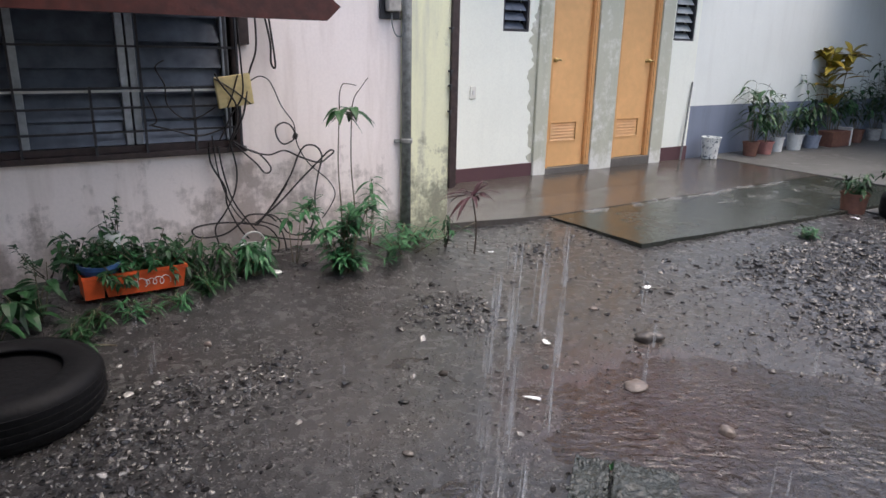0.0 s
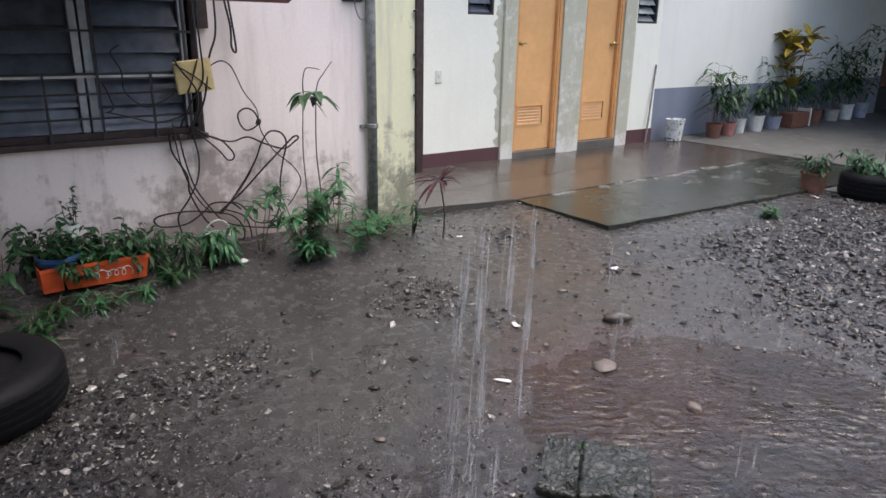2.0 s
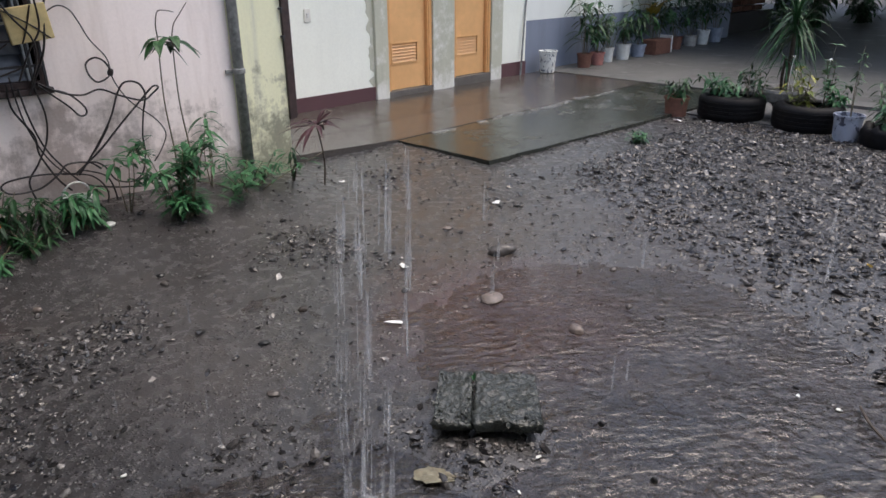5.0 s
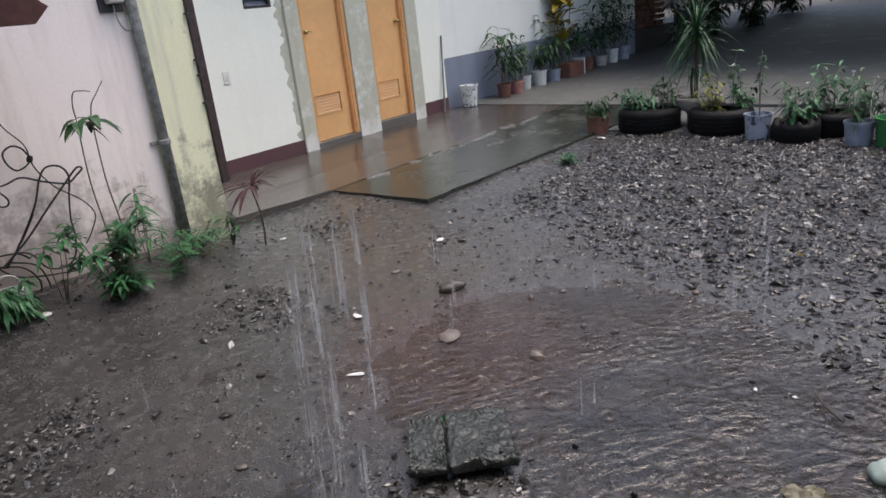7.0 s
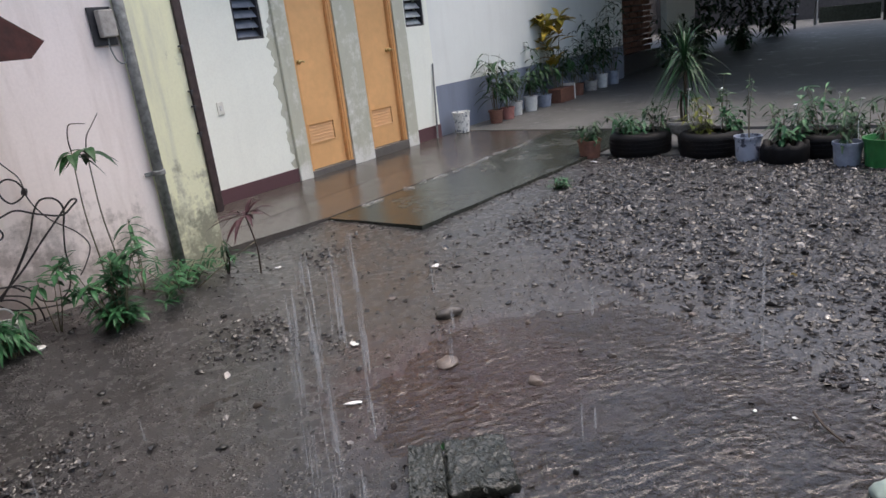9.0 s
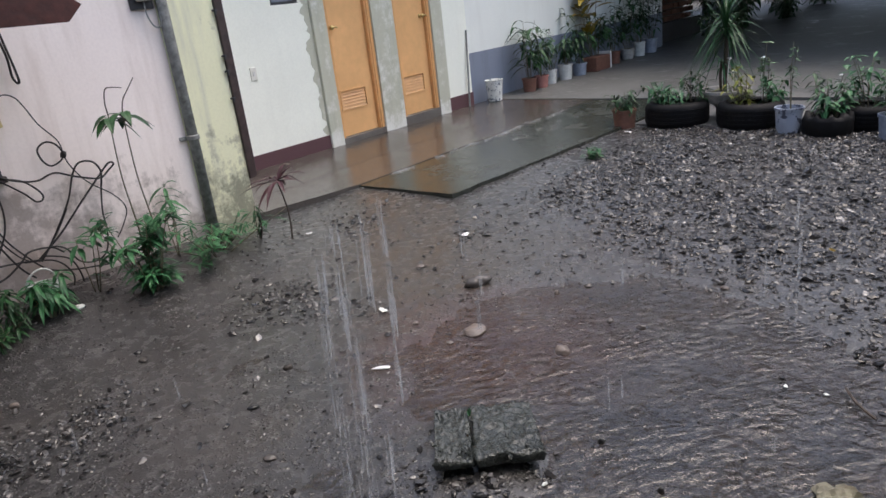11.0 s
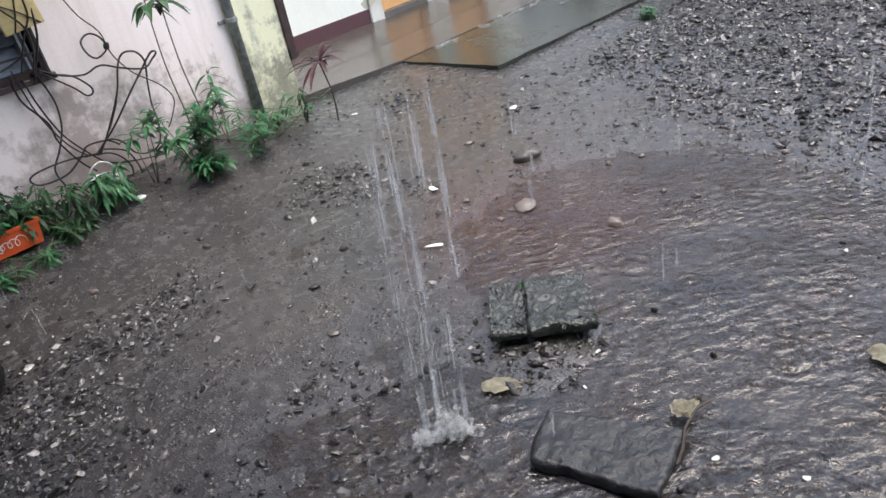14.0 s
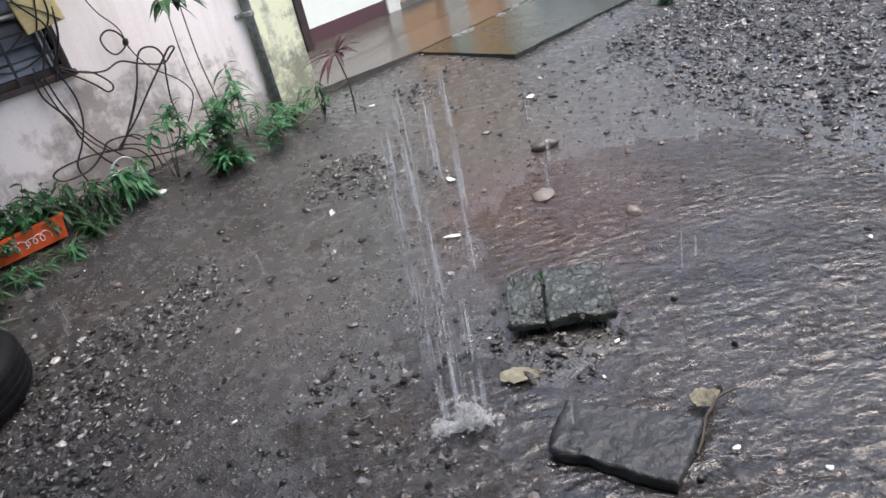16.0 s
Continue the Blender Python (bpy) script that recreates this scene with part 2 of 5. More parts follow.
def wet_concrete(name, dark, light, wet, rough_wet=0.08, rough_dry=0.5, relief=0.16, depth=0.006):
    m, nt, p = material(name)
    v = coords(nt)
    fine = noise_tex(nt, v, 60, 6, 0.65)
    broad = noise_tex(nt, v, 1.6, 5, 0.6)
    mid = noise_tex(nt, v, 7, 5, 0.6)
    c = mix(nt, ramp(nt, broad, ((0.3, 0.0), (0.7, 1.0))), dark, light)
    c = mix(nt, ramp(nt, mid, ((0.35, 0.45), (0.65, 0.0))), c, tuple(k * 0.55 for k in dark))
    c = mix(nt, ramp(nt, fine, ((0.3, 0.5), (0.6, 0.0))), c, tuple(k * 0.5 for k in dark))
    nt.links.new(c, p.inputs["Base Color"])
    film = ramp(nt, math_node(nt, "ADD", math_node(nt, "MULTIPLY", broad, 0.6), math_node(nt, "MULTIPLY", mid, 0.4)), ((wet - 0.08, rough_wet), (wet + 0.08, rough_dry)))
    nt.links.new(film, p.inputs["Roughness"])
    ripple = noise_tex(nt, v, 30, 3)
    nt.links.new(bump(nt, math_node(nt, "ADD", math_node(nt, "MULTIPLY", fine, 0.3), ripple), relief, depth), p.inputs["Normal"])
    return m


def water_material(name, scale=15.0, strength=1.0, tint=(0.86, 0.76, 0.70)):
    m, nt, p = material(name)
    nt.nodes.remove(p)
    v = coords(nt)
    wave = long_noise(nt, v, scale, -38, 2.0, 2.0, 0.45)
    cross = long_noise(nt, v, scale * 0.8, -85, 1.5)
    swell = noise_tex(nt, v, 1.9, 3, 0.6)
    chop = noise_tex(nt, v, scale * 2.6, 2, 0.5)
    h = math_node(nt, "ADD", math_node(nt, "MULTIPLY", wave, ramp(nt, swell, ((0.36, 0.14), (0.62, 0.82)))), math_node(nt, "ADD", math_node(nt, "MULTIPLY", cross, 0.20), math_node(nt, "MULTIPLY", chop, 0.12)))
    for size, pitch, weight in ((3.5, 44.0, 0.15), (6.0, 30.0, 0.13), (2.3, 60.0, 0.13)):
        vor = nd(nt, "ShaderNodeTexVoronoi", Scale=size)
        nt.links.new(v, vor.inputs["Vector"])
        rings = math_node(nt, "SINE", math_node(nt, "MULTIPLY", vor.outputs["Distance"], pitch))
        fade = ramp(nt, vor.outputs["Distance"], ((0.0, 1.0), (0.50, 0.0)))
        fresh = nt.nodes.new("ShaderNodeSeparateColor")
        nt.links.new(vor.outputs["Color"], fresh.inputs[0])
        fade = math_node(nt, "MULTIPLY", fade, ramp(nt, fresh.outputs[0], ((0.45, 0.0), (0.95, 1.0))))
        h = math_node(nt, "ADD", h, math_node(nt, "MULTIPLY", math_node(nt, "MULTIPLY", rings, fade), weight))
    normal = bump(nt, h, strength, 0.034)
    gloss = nd(nt, "ShaderNodeBsdfGlossy", Roughness=0.03)
    clear = nt.nodes.new("ShaderNodeBsdfTransparent")
    clear.inputs[0].default_value = (*tint, 1)
    fres = nd(nt, "ShaderNodeFresnel", IOR=1.52)
    mud = nt.nodes.new("ShaderNodeBsdfDiffuse")
    cloud = noise_tex(nt, v, 2.2, 4, 0.6)
    cloudy = ramp(nt, cloud, ((0.42, (0.040, 0.040, 0.044)), (0.64, (0.056, 0.050, 0.047))))
    body_colour = mix(nt, silt(nt, v, BROWN_SILT, BROWN_REACH, 0.7), cloudy, (0.066, 0.052, 0.040))
    nt.links.new(mix(nt, silt(nt, v, RED_SILT, RED_REACH, 0.75), body_colour, (0.062, 0.036, 0.030)), mud.inputs[0])
    body = nt.nodes.new("ShaderNodeMixShader")
    nt.links.new(ramp(nt, noise_tex(nt, v, 5, 4), ((0.35, 0.35), (0.65, 0.72))), body.inputs[0])
    nt.links.new(clear.outputs[0], body.inputs[1])
    nt.links.new(mud.outputs[0], body.inputs[2])
    mixer = nt.nodes.new("ShaderNodeMixShader")
    nt.links.new(normal, gloss.inputs["Normal"])
    nt.links.new(normal, fres.inputs["Normal"])
    nt.links.new(fres.outputs[0], mixer.inputs[0])
    nt.links.new(body.outputs[0], mixer.inputs[1])
    nt.links.new(gloss.outputs[0], mixer.inputs[2])
    nt.links.new(mixer.outputs[0], nt.nodes["Material Output"].inputs[0])
    return m


def glass_material(name, colour, rough=0.12):
    m, nt, p = material(name)
    v = coords(nt)
    n = noise_tex(nt, v, 9, 4)
    nt.links.new(mix(nt, ramp(nt, n, ((0.35, 0.0), (0.7, 1.0))), colour, tuple(k * 1.6 for k in colour)), p.inputs["Base Color"])
    p.inputs["Roughness"].default_value = rough
    p.inputs["Specular IOR Level"].default_value = 0.9
    return m


def blotched(name, base, spot, scale, share):
    """Plastic with irregular dark blotches."""
    m, nt, p = material(name)
    v = coords(nt)
    n = noise_tex(nt, v, scale, 4, 0.6)
    c = mix(nt, ramp(nt, n, ((share, 0.0), (share + 0.03, 1.0))), base, spot)
    nt.links.new(mix(nt, ramp(nt, noise_tex(nt, v, 9, 4), ((0.45, 0.0), (0.7, 0.4))), c, tuple(k * 0.5 for k in base)), p.inputs["Base Color"])
    p.inputs["Roughness"].default_value = 0.4
    return m


BLOTCHED = blotched("blotched_white_plastic", (0.74, 0.75, 0.72), (0.10, 0.13, 0.16), 26, 0.56)
SMEARED = blotched("smeared_blue_grey_plastic", (0.34, 0.38, 0.46), (0.05, 0.06, 0.09), 16, 0.55)
MUD, STONE = ground_material(), stone_material()
SLAB_WALK = wet_concrete("wet_brown_concrete", (0.064, 0.055, 0.048), (0.108, 0.095, 0.083), 0.60, 0.14, 0.32, 0.42)
SLAB_GREEN = wet_concrete("wet_mossy_concrete", (0.022, 0.026, 0.020), (0.048, 0.050, 0.040), 0.56, 0.15, 0.36, 0.42)
SLAB_EDGE = wet_concrete("chipped_concrete_edge", (0.12, 0.11, 0.10), (0.22, 0.21, 0.19), 0.40, 0.2, 0.5)
YARD = wet_concrete("damp_grey_concrete", (0.095, 0.096, 0.094), (0.15, 0.15, 0.146), 0.40, 0.25, 0.5)
MOSSY = wet_concrete("mossy_cover_concrete", (0.024, 0.029, 0.026), (0.080, 0.088, 0.082), 0.50, 0.08, 0.30, 0.7, 0.018)
FLAG = wet_concrete("dark_flat_stone", (0.022, 0.023, 0.025), (0.032, 0.034, 0.037), 0.52, 0.36, 0.5, 0.8, 0.010)
WATER = water_material("rippled_rain_water", 27.0, 1.0)
JALOUSIE = glass_material("dark_louvre_glass", (0.10, 0.12, 0.155), 0.26)
GREYPANE = glass_material("grey_louvre_pane", (0.22, 0.25, 0.26), 0.3)


# ---- mesh helpers ----
def mesh_of(name, bm, mat, smooth=False):
    me = bpy.data.meshes.new(name)
    bm.normal_update()
    bm.to_mesh(me)
    bm.free()
    me.materials.append(mat)
    if smooth:
        me.polygons.foreach_set("use_smooth", [True] * len(me.polygons))
    return me


def part(name, bm, mat, parent, label="", smooth=False):
    ob = new(name, mesh_of(name, bm, mat, smooth))
    ob.parent = parent
    if label:
        tagged(ob, label)
    return ob


def solo(name, bm, mat, label, category, at=(0, 0, 0), turn=0, kind="", group="", smooth=False):
    ob = new(name, mesh_of(name, bm, mat, smooth))
    ob.matrix_basis = pose(*at, 0, 0, turn)
    return tagged(ob, label, category, group, kind)


def thing(name, label, category, at=(0, 0, 0), turn=0, group="", kind=""):
    ob = new(name)
    ob.empty_display_size = 0.05
    ob.matrix_basis = pose(*at, 0, 0, turn)
    return tagged(ob, label, category, group, kind)


def add_box(bm, x0, y0, z0, x1, y1, z1, bevel=0.0):
    m = Matrix.LocRotScale(((x0 + x1) / 2, (y0 + y1) / 2, (z0 + z1) / 2), None, (abs(x1 - x0), abs(y1 - y0), abs(z1 - z0)))
    got = bmesh.ops.create_cube(bm, size=1, matrix=m)
    if bevel:
        edges = list({e for v in got["verts"] for e in v.link_edges})
        bmesh.ops.bevel(bm, geom=edges, offset=bevel, segments=2, profile=0.5, affect="EDGES")
    return bm


def box(x0, y0, z0, x1, y1, z1, bevel=0.0):
    return add_box(bmesh.new(), x0, y0, z0, x1, y1, z1, bevel)


def lathe(profile, steps=24, bm=None):
    """Turns (radius, height) pairs round the z axis."""
    bm = bm or bmesh.new()
    rings = []
    for r, z in profile:
        rings.append([bm.verts.new((r * math.cos(2 * math.pi * k / steps), r * math.sin(2 * math.pi * k / steps), z)) for k in range(steps)])
    for a, b in zip(rings, rings[1:]):
        for k in range(steps):
            bm.faces.new((a[k], a[(k + 1) % steps], b[(k + 1) % steps], b[k]))
    for ring, flip in ((rings[0], True), (rings[-1], False)):
        if max(v.co.xy.length for v in ring) > 1e-4:
            bm.faces.new(list(reversed(ring)) if flip else ring)
    return bm


def smooth_path(points, per=6):
    """Points along a soft curve through the given ones."""
    pts = [Vector(p) for p in points]
    out = []
    for k in range(len(pts) - 1):
        a, b, c, d = pts[max(k - 1, 0)], pts[k], pts[k + 1], pts[min(k + 2, len(pts) - 1)]
        for s in range(per):
            t = s / per
            out.append(0.5 * (2 * b + (c - a) * t + (2 * a - 5 * b + 4 * c - d) * t * t + (3 * b - a - 3 * c + d) * t ** 3))
    return out + [pts[-1]]


def tube(points, radius, sides=6, bm=None, taper=1.0, soft=True, per=6):
    bm = bm or bmesh.new()
    pts = smooth_path(points, per) if soft else [Vector(p) for p in points]
    rings, up = [], Vector((0.31, 0.17, 0.93))
    for k, p in enumerate(pts):
        d = (pts[min(k + 1, len(pts) - 1)] - pts[max(k - 1, 0)]).normalized()
        side = d.cross(up)
        if side.length < 0.05:
            side = d.cross(Vector((1, 0, 0)))
        side.normalize()
        other = d.cross(side)
        up = side.cross(d)
        r = radius * (1 + (taper - 1) * k / max(1, len(pts) - 1))
        rings.append([bm.verts.new(p + r * (math.cos(2 * math.pi * s / sides) * side + math.sin(2 * math.pi * s / sides) * other)) for s in range(sides)])
    for a, b in zip(rings, rings[1:]):
        for s in range(sides):
            bm.faces.new((a[s], a[(s + 1) % sides], b[(s + 1) % sides], b[s]))
    bm.faces.new(list(reversed(rings[0])))
    bm.faces.new(rings[-1])
    return bm


def smoothstep(a, b, x):
    t = min(1, max(0, (x - a) / (b - a)))
    return t * t * (3 - 2 * t)


def ground_z(x, y):
    """Height of the yard's mud: a heap of soil along the pink wall, and a shallow hollow that holds the puddle."""
    z = 0.14 * smoothstep(3.45, 4.30, y) * (1 - smoothstep(2.1, 3.0, x))
    z += 0.012 * noise.noise(Vector((x * 1.1, y * 1.1, 0))) + 0.008 * noise.noise(Vector((x * 4, y * 4, 3)))
    hollow = math.exp(-(((x - 1.75) / 1.15) ** 2 + ((y - 1.2) / 0.95) ** 2) * 1.2)
    z -= 0.030 * hollow
    z -= 0.022 * math.exp(-(((x - 2.35) / 0.62) ** 2 + ((y - 1.75) / 0.55) ** 2) * 1.2)
    z += 0.040 * math.exp(-((x - 1.45) ** 2 + (y - 1.53) ** 2) / 0.075)
    z += 0.022 * smoothstep(3.0, 3.5, y) * smoothstep(3.1, 3.9, x)
    z += 0.02 * smoothstep(2.6, 4.2, x - 0.45 * (y - 1.0)) * (1 - smoothstep(2.9, 3.3, y))
    return z


# ---- ground ----
def grid_sheet(x0, x1, y0, y1, step, height):
    nx, ny = round((x1 - x0) / step), round((y1 - y0) / step)
    verts = [(x0 + (x1 - x0) * i / nx, y0 + (y1 - y0) * j / ny) for j in range(ny + 1) for i in range(nx + 1)]
    verts = [(x, y, height(x, y)) for x, y in verts]
    faces = [(j * (nx + 1) + i, j * (nx + 1) + i + 1, (j + 1) * (nx + 1) + i + 1, (j + 1) * (nx + 1) + i) for j in range(ny) for i in range(nx)]
    me = bpy.data.meshes.new("sheet")
    me.from_pydata(verts, [], faces)
    me.polygons.foreach_set("use_smooth", [True] * len(me.polygons))
    return me


me = grid_sheet(-4.0, 8.0, -2.0, 5.2, 0.04, lambda x, y: ground_z(x, y) + 0.004 * noise.noise(Vector((x * 13, y * 13, 7))))
me.materials.append(MUD)
tagged(new("ground", me), "wet brown mud yard with gravel and shallow hollows", "ground", kind="structure")
solo("ground_far", box(-400, -400, -0.3, 400, 400, -0.12), MUD, "flat wet ground that runs on round the yard", "ground", kind="structure")
me = grid_sheet(0.2, 4.0, -0.6, 3.1, 0.1, lambda x, y: -0.007)
me.materials.append(WATER)
tagged(new("puddle_water", me), "shallow muddy puddle rippled by rain", "puddle", kind="structure")


def prism(points, z0, z1, bm=None):
    bm = bm or bmesh.new()
    low = [bm.verts.new((x, y, z0)) for x, y in points]
    top = [bm.verts.new((x, y, z1)) for x, y in points]
    bm.faces.new(list(reversed(low)))
    bm.faces.new(top)
    n = len(points)
    for k in range(n):
        bm.faces.new((low[k], low[(k + 1) % n], top[(k + 1) % n], top[k]))
    return bm


def worn(points, rough=0.018, step=0.07, seed=0):
    """The outline with its straight sides broken up as worn concrete is."""
    out = []
    for k, p in enumerate(points):
        a, b = Vector(p), Vector(points[(k + 1) % len(points)])
        n = max(1, min(60, round((b - a).length / step)))
        for i in range(n):
            q = a.lerp(b, i / n)
            o = Vector((q.x * 3.1, q.y * 3.1, seed))
            f = 0.0 if i == 0 else 1.0
            out.append((q.x + f * rough * (noise.noise(o) + 0.6 * noise.noise(o * 4)), q.y + f * rough * (noise.noise(o + Vector((5, 5, 5))) + 0.6 * noise.noise(o * 4 + Vector((2, 8, 1))))))
    return out


solo("pavement_walk", prism(((2.72, 6.20), *worn(((2.72, 4.86), (3.90, 4.62)), 0.015)[:18], (3.90, 4.62), (8.15, 4.60), (8.15, 6.20)), -0.15, 0.055), SLAB_WALK, "wet brown concrete walk before the doors", "walkway", kind="structure")
bm = bmesh.new()
low, high = [], []
for k in range(48):
    x = 2.75 + 4.65 * k / 47
    low.append(bm.verts.new((x, 5.25 + 0.12 * noise.noise(Vector((x * 2, 1, 4))), 0.056)))
    high.append(bm.verts.new((x, 6.0, 0.100 + 0.006 * noise.noise(Vector((x * 5, 3, 4))))))
for k in range(47):
    bm.faces.new((low[k], low[k + 1], high[k + 1], high[k]))
solo("pavement_apron", bm, SLAB_WALK, "wet concrete rising gently to the door wall", "walkway", kind="structure")
front = worn(((3.90, 4.616), (3.92, 3.61), (6.25, 3.44), (8.15, 3.36)), 0.016)
front = [p for p in front if p[0] < 8.149 and not (p[0] > 4.05 and p[1] > 3.75)]
solo("pavement_slab", prism((*front, (8.15, 3.36), (8.15, 4.596)), -0.15, 0.050), SLAB_GREEN, "wet greenish concrete slab with broken edges", "slab", kind="structure")
solo("pavement_yard", prism(((8.154, -20), (60, -20), (60, 30), (8.154, 30)), -0.15, 0.062), YARD, "damp grey concrete yard", "pavement", kind="structure")
solo("pavement_behind", prism(((6.75, -20), (8.15, -20), (8.15, 3.35), (6.75, 3.41)), -0.15, 0.03), YARD, "damp grey concrete behind the planters", "pavement", kind="structure")

# ---- pink house ----
pink = thing("wall_pink", "old pink plastered house wall with dirt runs", "wall", kind="structure")
WX0, WX1, WZ0, WZ1 = -0.95, 1.25, 0.83, 1.95
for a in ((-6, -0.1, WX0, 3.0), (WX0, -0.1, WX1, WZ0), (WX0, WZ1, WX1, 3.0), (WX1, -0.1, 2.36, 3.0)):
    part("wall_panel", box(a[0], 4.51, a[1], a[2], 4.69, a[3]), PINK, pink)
part("corner_wall", box(2.36, 4.505, -0.1, 2.765, 4.70, 3.0, 0.006), YELLOW, pink, "pale yellow stained corner wall")
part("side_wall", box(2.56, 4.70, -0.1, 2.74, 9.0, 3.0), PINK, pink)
# unseen roof; its overhang is added as a dark band for water reflections
part("roof", box(-6, 4.1, 3.0, 2.75, 9.0, 3.1), ROOFMAT, pink)
part("back_wall", box(-6, 8.9, -0.1, 2.5, 9.0, 3.0), PINK, pink)
part("end_wall", box(-6.1, 4.51, -0.1, -6.0, 9.0, 3.0), PINK, pink)

jamb = thing("door_jamb", "dark wooden door jamb with old hinges on the yellow corner", "door jamb", (2.795, 4.53, 0.0))
part("post", box(-0.033, -0.045, 0.42, 0.03, 0.05, 3.0, 0.006), DARKWOOD, jamb)
for z in (0.98, 1.16, 1.26, 1.55):
    part("hinge", add_box(box(-0.058, -0.048, z, -0.02, -0.036, z + 0.014, 0.003), -0.046, -0.056, z - 0.022, -0.034, -0.040, z + 0.016, 0.003), STEEL, jamb)

pipe = thing("drain_pipe", "dark worn drain pipe strapped to the wall corner", "pipe", (2.385, 4.47, 0.06))
part("pipe", lathe(((0.033, 0), (0.033, 2.9))), RUSTY, pipe, smooth=True)
for z in (0.72, 2.0):
    part("bracket", add_box(lathe(((0.037, z), (0.042, z + 0.005), (0.042, z + 0.03), (0.037, z + 0.035)), 20), -0.08, 0.02, z + 0.004, -0.03, 0.037, z + 0.028, 0.003), RUSTY, pipe)

# ---- white building with two doors ----
white = thing("wall_white", "white plastered toilet building with cement piers", "wall", kind="structure")
Y = 6.01
bm = bmesh.new()
add_box(bm, 2.745, Y, -0.1, 4.40, Y + 0.16, 3.0)
add_box(bm, 4.40, Y, -0.1, 4.74, Y + 0.16, 1.595)
add_box(bm, 4.40, Y, 2.35, 4.74, Y + 0.16, 3.0)
add_box(bm, 4.74, Y, -0.1, 4.865, Y + 0.16, 3.0)
part("wall", bm, WHITE, white)
bm = bmesh.new()
add_box(bm, 6.95, Y, -0.1, 7.0, Y + 0.16, 3.0)
add_box(bm, 7.0, Y, -0.1, 7.38, Y + 0.16, 1.56)
add_box(bm, 7.0, Y, 2.35, 7.38, Y + 0.16, 3.0)
add_box(bm, 7.38, Y, -0.1, 7.47, Y + 0.4, 3.0)
part("wall", bm, WHITE, white)
for x0, x1 in ((4.865, 5.045), (5.72, 6.075), (6.74, 6.95)):
    part("pier", box(x0, Y - 0.035, -0.1, x1, Y + 0.18, 3.0, 0.008), PIER, white, "bare grey cement pier with flaking paint")
part("lintel", add_box(box(5.045, Y, 2.13, 5.72, Y + 0.16, 3.0), 6.075, Y, 2.13, 6.74, Y + 0.16, 3.0), WHITE, white)
part("skirting", box(2.745, Y - 0.012, 0.04, 4.865, Y - 0.001, 0.24, 0.004), MAROON, white, "maroon painted skirting")
part("skirting", box(6.95, Y - 0.012, 0.0, 7.478, Y - 0.001, 0.27, 0.004), MAROON, white, "dark flaking skirting")
# unseen back wall and roof, with an eave added to darken wet reflections
part("back_and_added_eave", add_box(box(2.745, 8.0, -0.1, 7.47, 8.1, 3.0), 2.755, Y - 0.5, 3.0, 7.9, 8.1, 3.08), ROOFMAT, white)


def door(x0, x1, z0, knob_x, name, label):
    d = thing(name, label, "door", (0, 0, 0), kind="structure")
    bm = bmesh.new()
    add_box(bm, x0 - 0.045, Y - 0.014, z0 - 0.004, x0, Y + 0.10, 2.13, 0.005)
    add_box(bm, x1, Y - 0.014, z0 - 0.004, x1 + 0.075, Y + 0.10, 2.13, 0.005)
    add_box(bm, x0, Y - 0.012, 2.07, x1, Y + 0.10, 2.128, 0.005)
    add_box(bm, x1 + 0.02, Y - 0.024, z0 - 0.004, x1 + 0.032, Y - 0.011, 2.12)
    part("door_frame", bm, ORANGE_TRIM, d, "orange painted door frame")
    vx0, vx1, vz0, vz1 = x0 + 0.055, x1 - 0.125, 0.45, 0.65
    bm = bmesh.new()
    yf, yb = Y + 0.03, Y + 0.065
    for a in ((x0 + 0.003, z0, x1 - 0.003, vz0), (x0 + 0.003, vz1, x1 - 0.003, 2.065), (x0 + 0.003, vz0, vx0, vz1), (vx1, vz0, x1 - 0.003, vz1)):
        add_box(bm, a[0], yf, a[1], a[2], yb, a[3])
    leaf = part("leaf", bm, ORANGE, d, "flush orange door leaf")
    bm = bmesh.new()
    for a in ((vx0 - 0.015, vz0 - 0.015, vx1 + 0.015, vz0), (vx0 - 0.015, vz1, vx1 + 0.015, vz1 + 0.015), (vx0 - 0.015, vz0, vx0, vz1), (vx1, vz0, vx1 + 0.015, vz1)):
        add_box(bm, a[0], yf - 0.006, a[1], a[2], yf + 0.01, a[3])
    vent = part("vent_frame", bm, ORANGE, d)
    part("vent_back", box(vx0, yf + 0.026, vz0, vx1, yf + 0.033, vz1), ORANGE, vent)
    for k in range(6):
        z = vz0 + (vz1 - vz0) * (k + 0.5) / 6
        bm = bmesh.new()
        got = bmesh.ops.create_cube(bm, size=1, matrix=Matrix.LocRotScale(((vx0 + vx1) / 2, yf + 0.012, z), Euler((radians(56), 0, 0)), (vx1 - vx0, 0.034, 0.006)))
        part("vent_slat", bm, ORANGE, vent)
    bm = box(x0 - 0.045, Y - 0.035, 0.055, x1 + 0.075, Y + 0.12, z0 - 0.005, 0.004)
    part("threshold", bm, SLAB_EDGE, d, "worn dark cement threshold")
    k = part("door_knob", lathe(((0.0, 0.0), (0.026, 0.0), (0.026, 0.006), (0.010, 0.010), (0.010, 0.03), (0.022, 0.036), (0.026, 0.048), (0.020, 0.060), (0.0, 0.063)), 18), BRASS, leaf, "brass door knob", smooth=True)
    k.matrix_basis = pose(knob_x, yf, 1.32, 90)
    lever = part("lever", tube(((knob_x, yf - 0.05, 1.32), (knob_x + 0.035, yf - 0.055, 1.325), (knob_x + 0.07, yf - 0.05, 1.315)), 0.008), BRASS, leaf, smooth=True)
    return d


door(5.09, 5.645, 0.165, 5.125, "door_1", "closed orange flush door with a louvred vent")
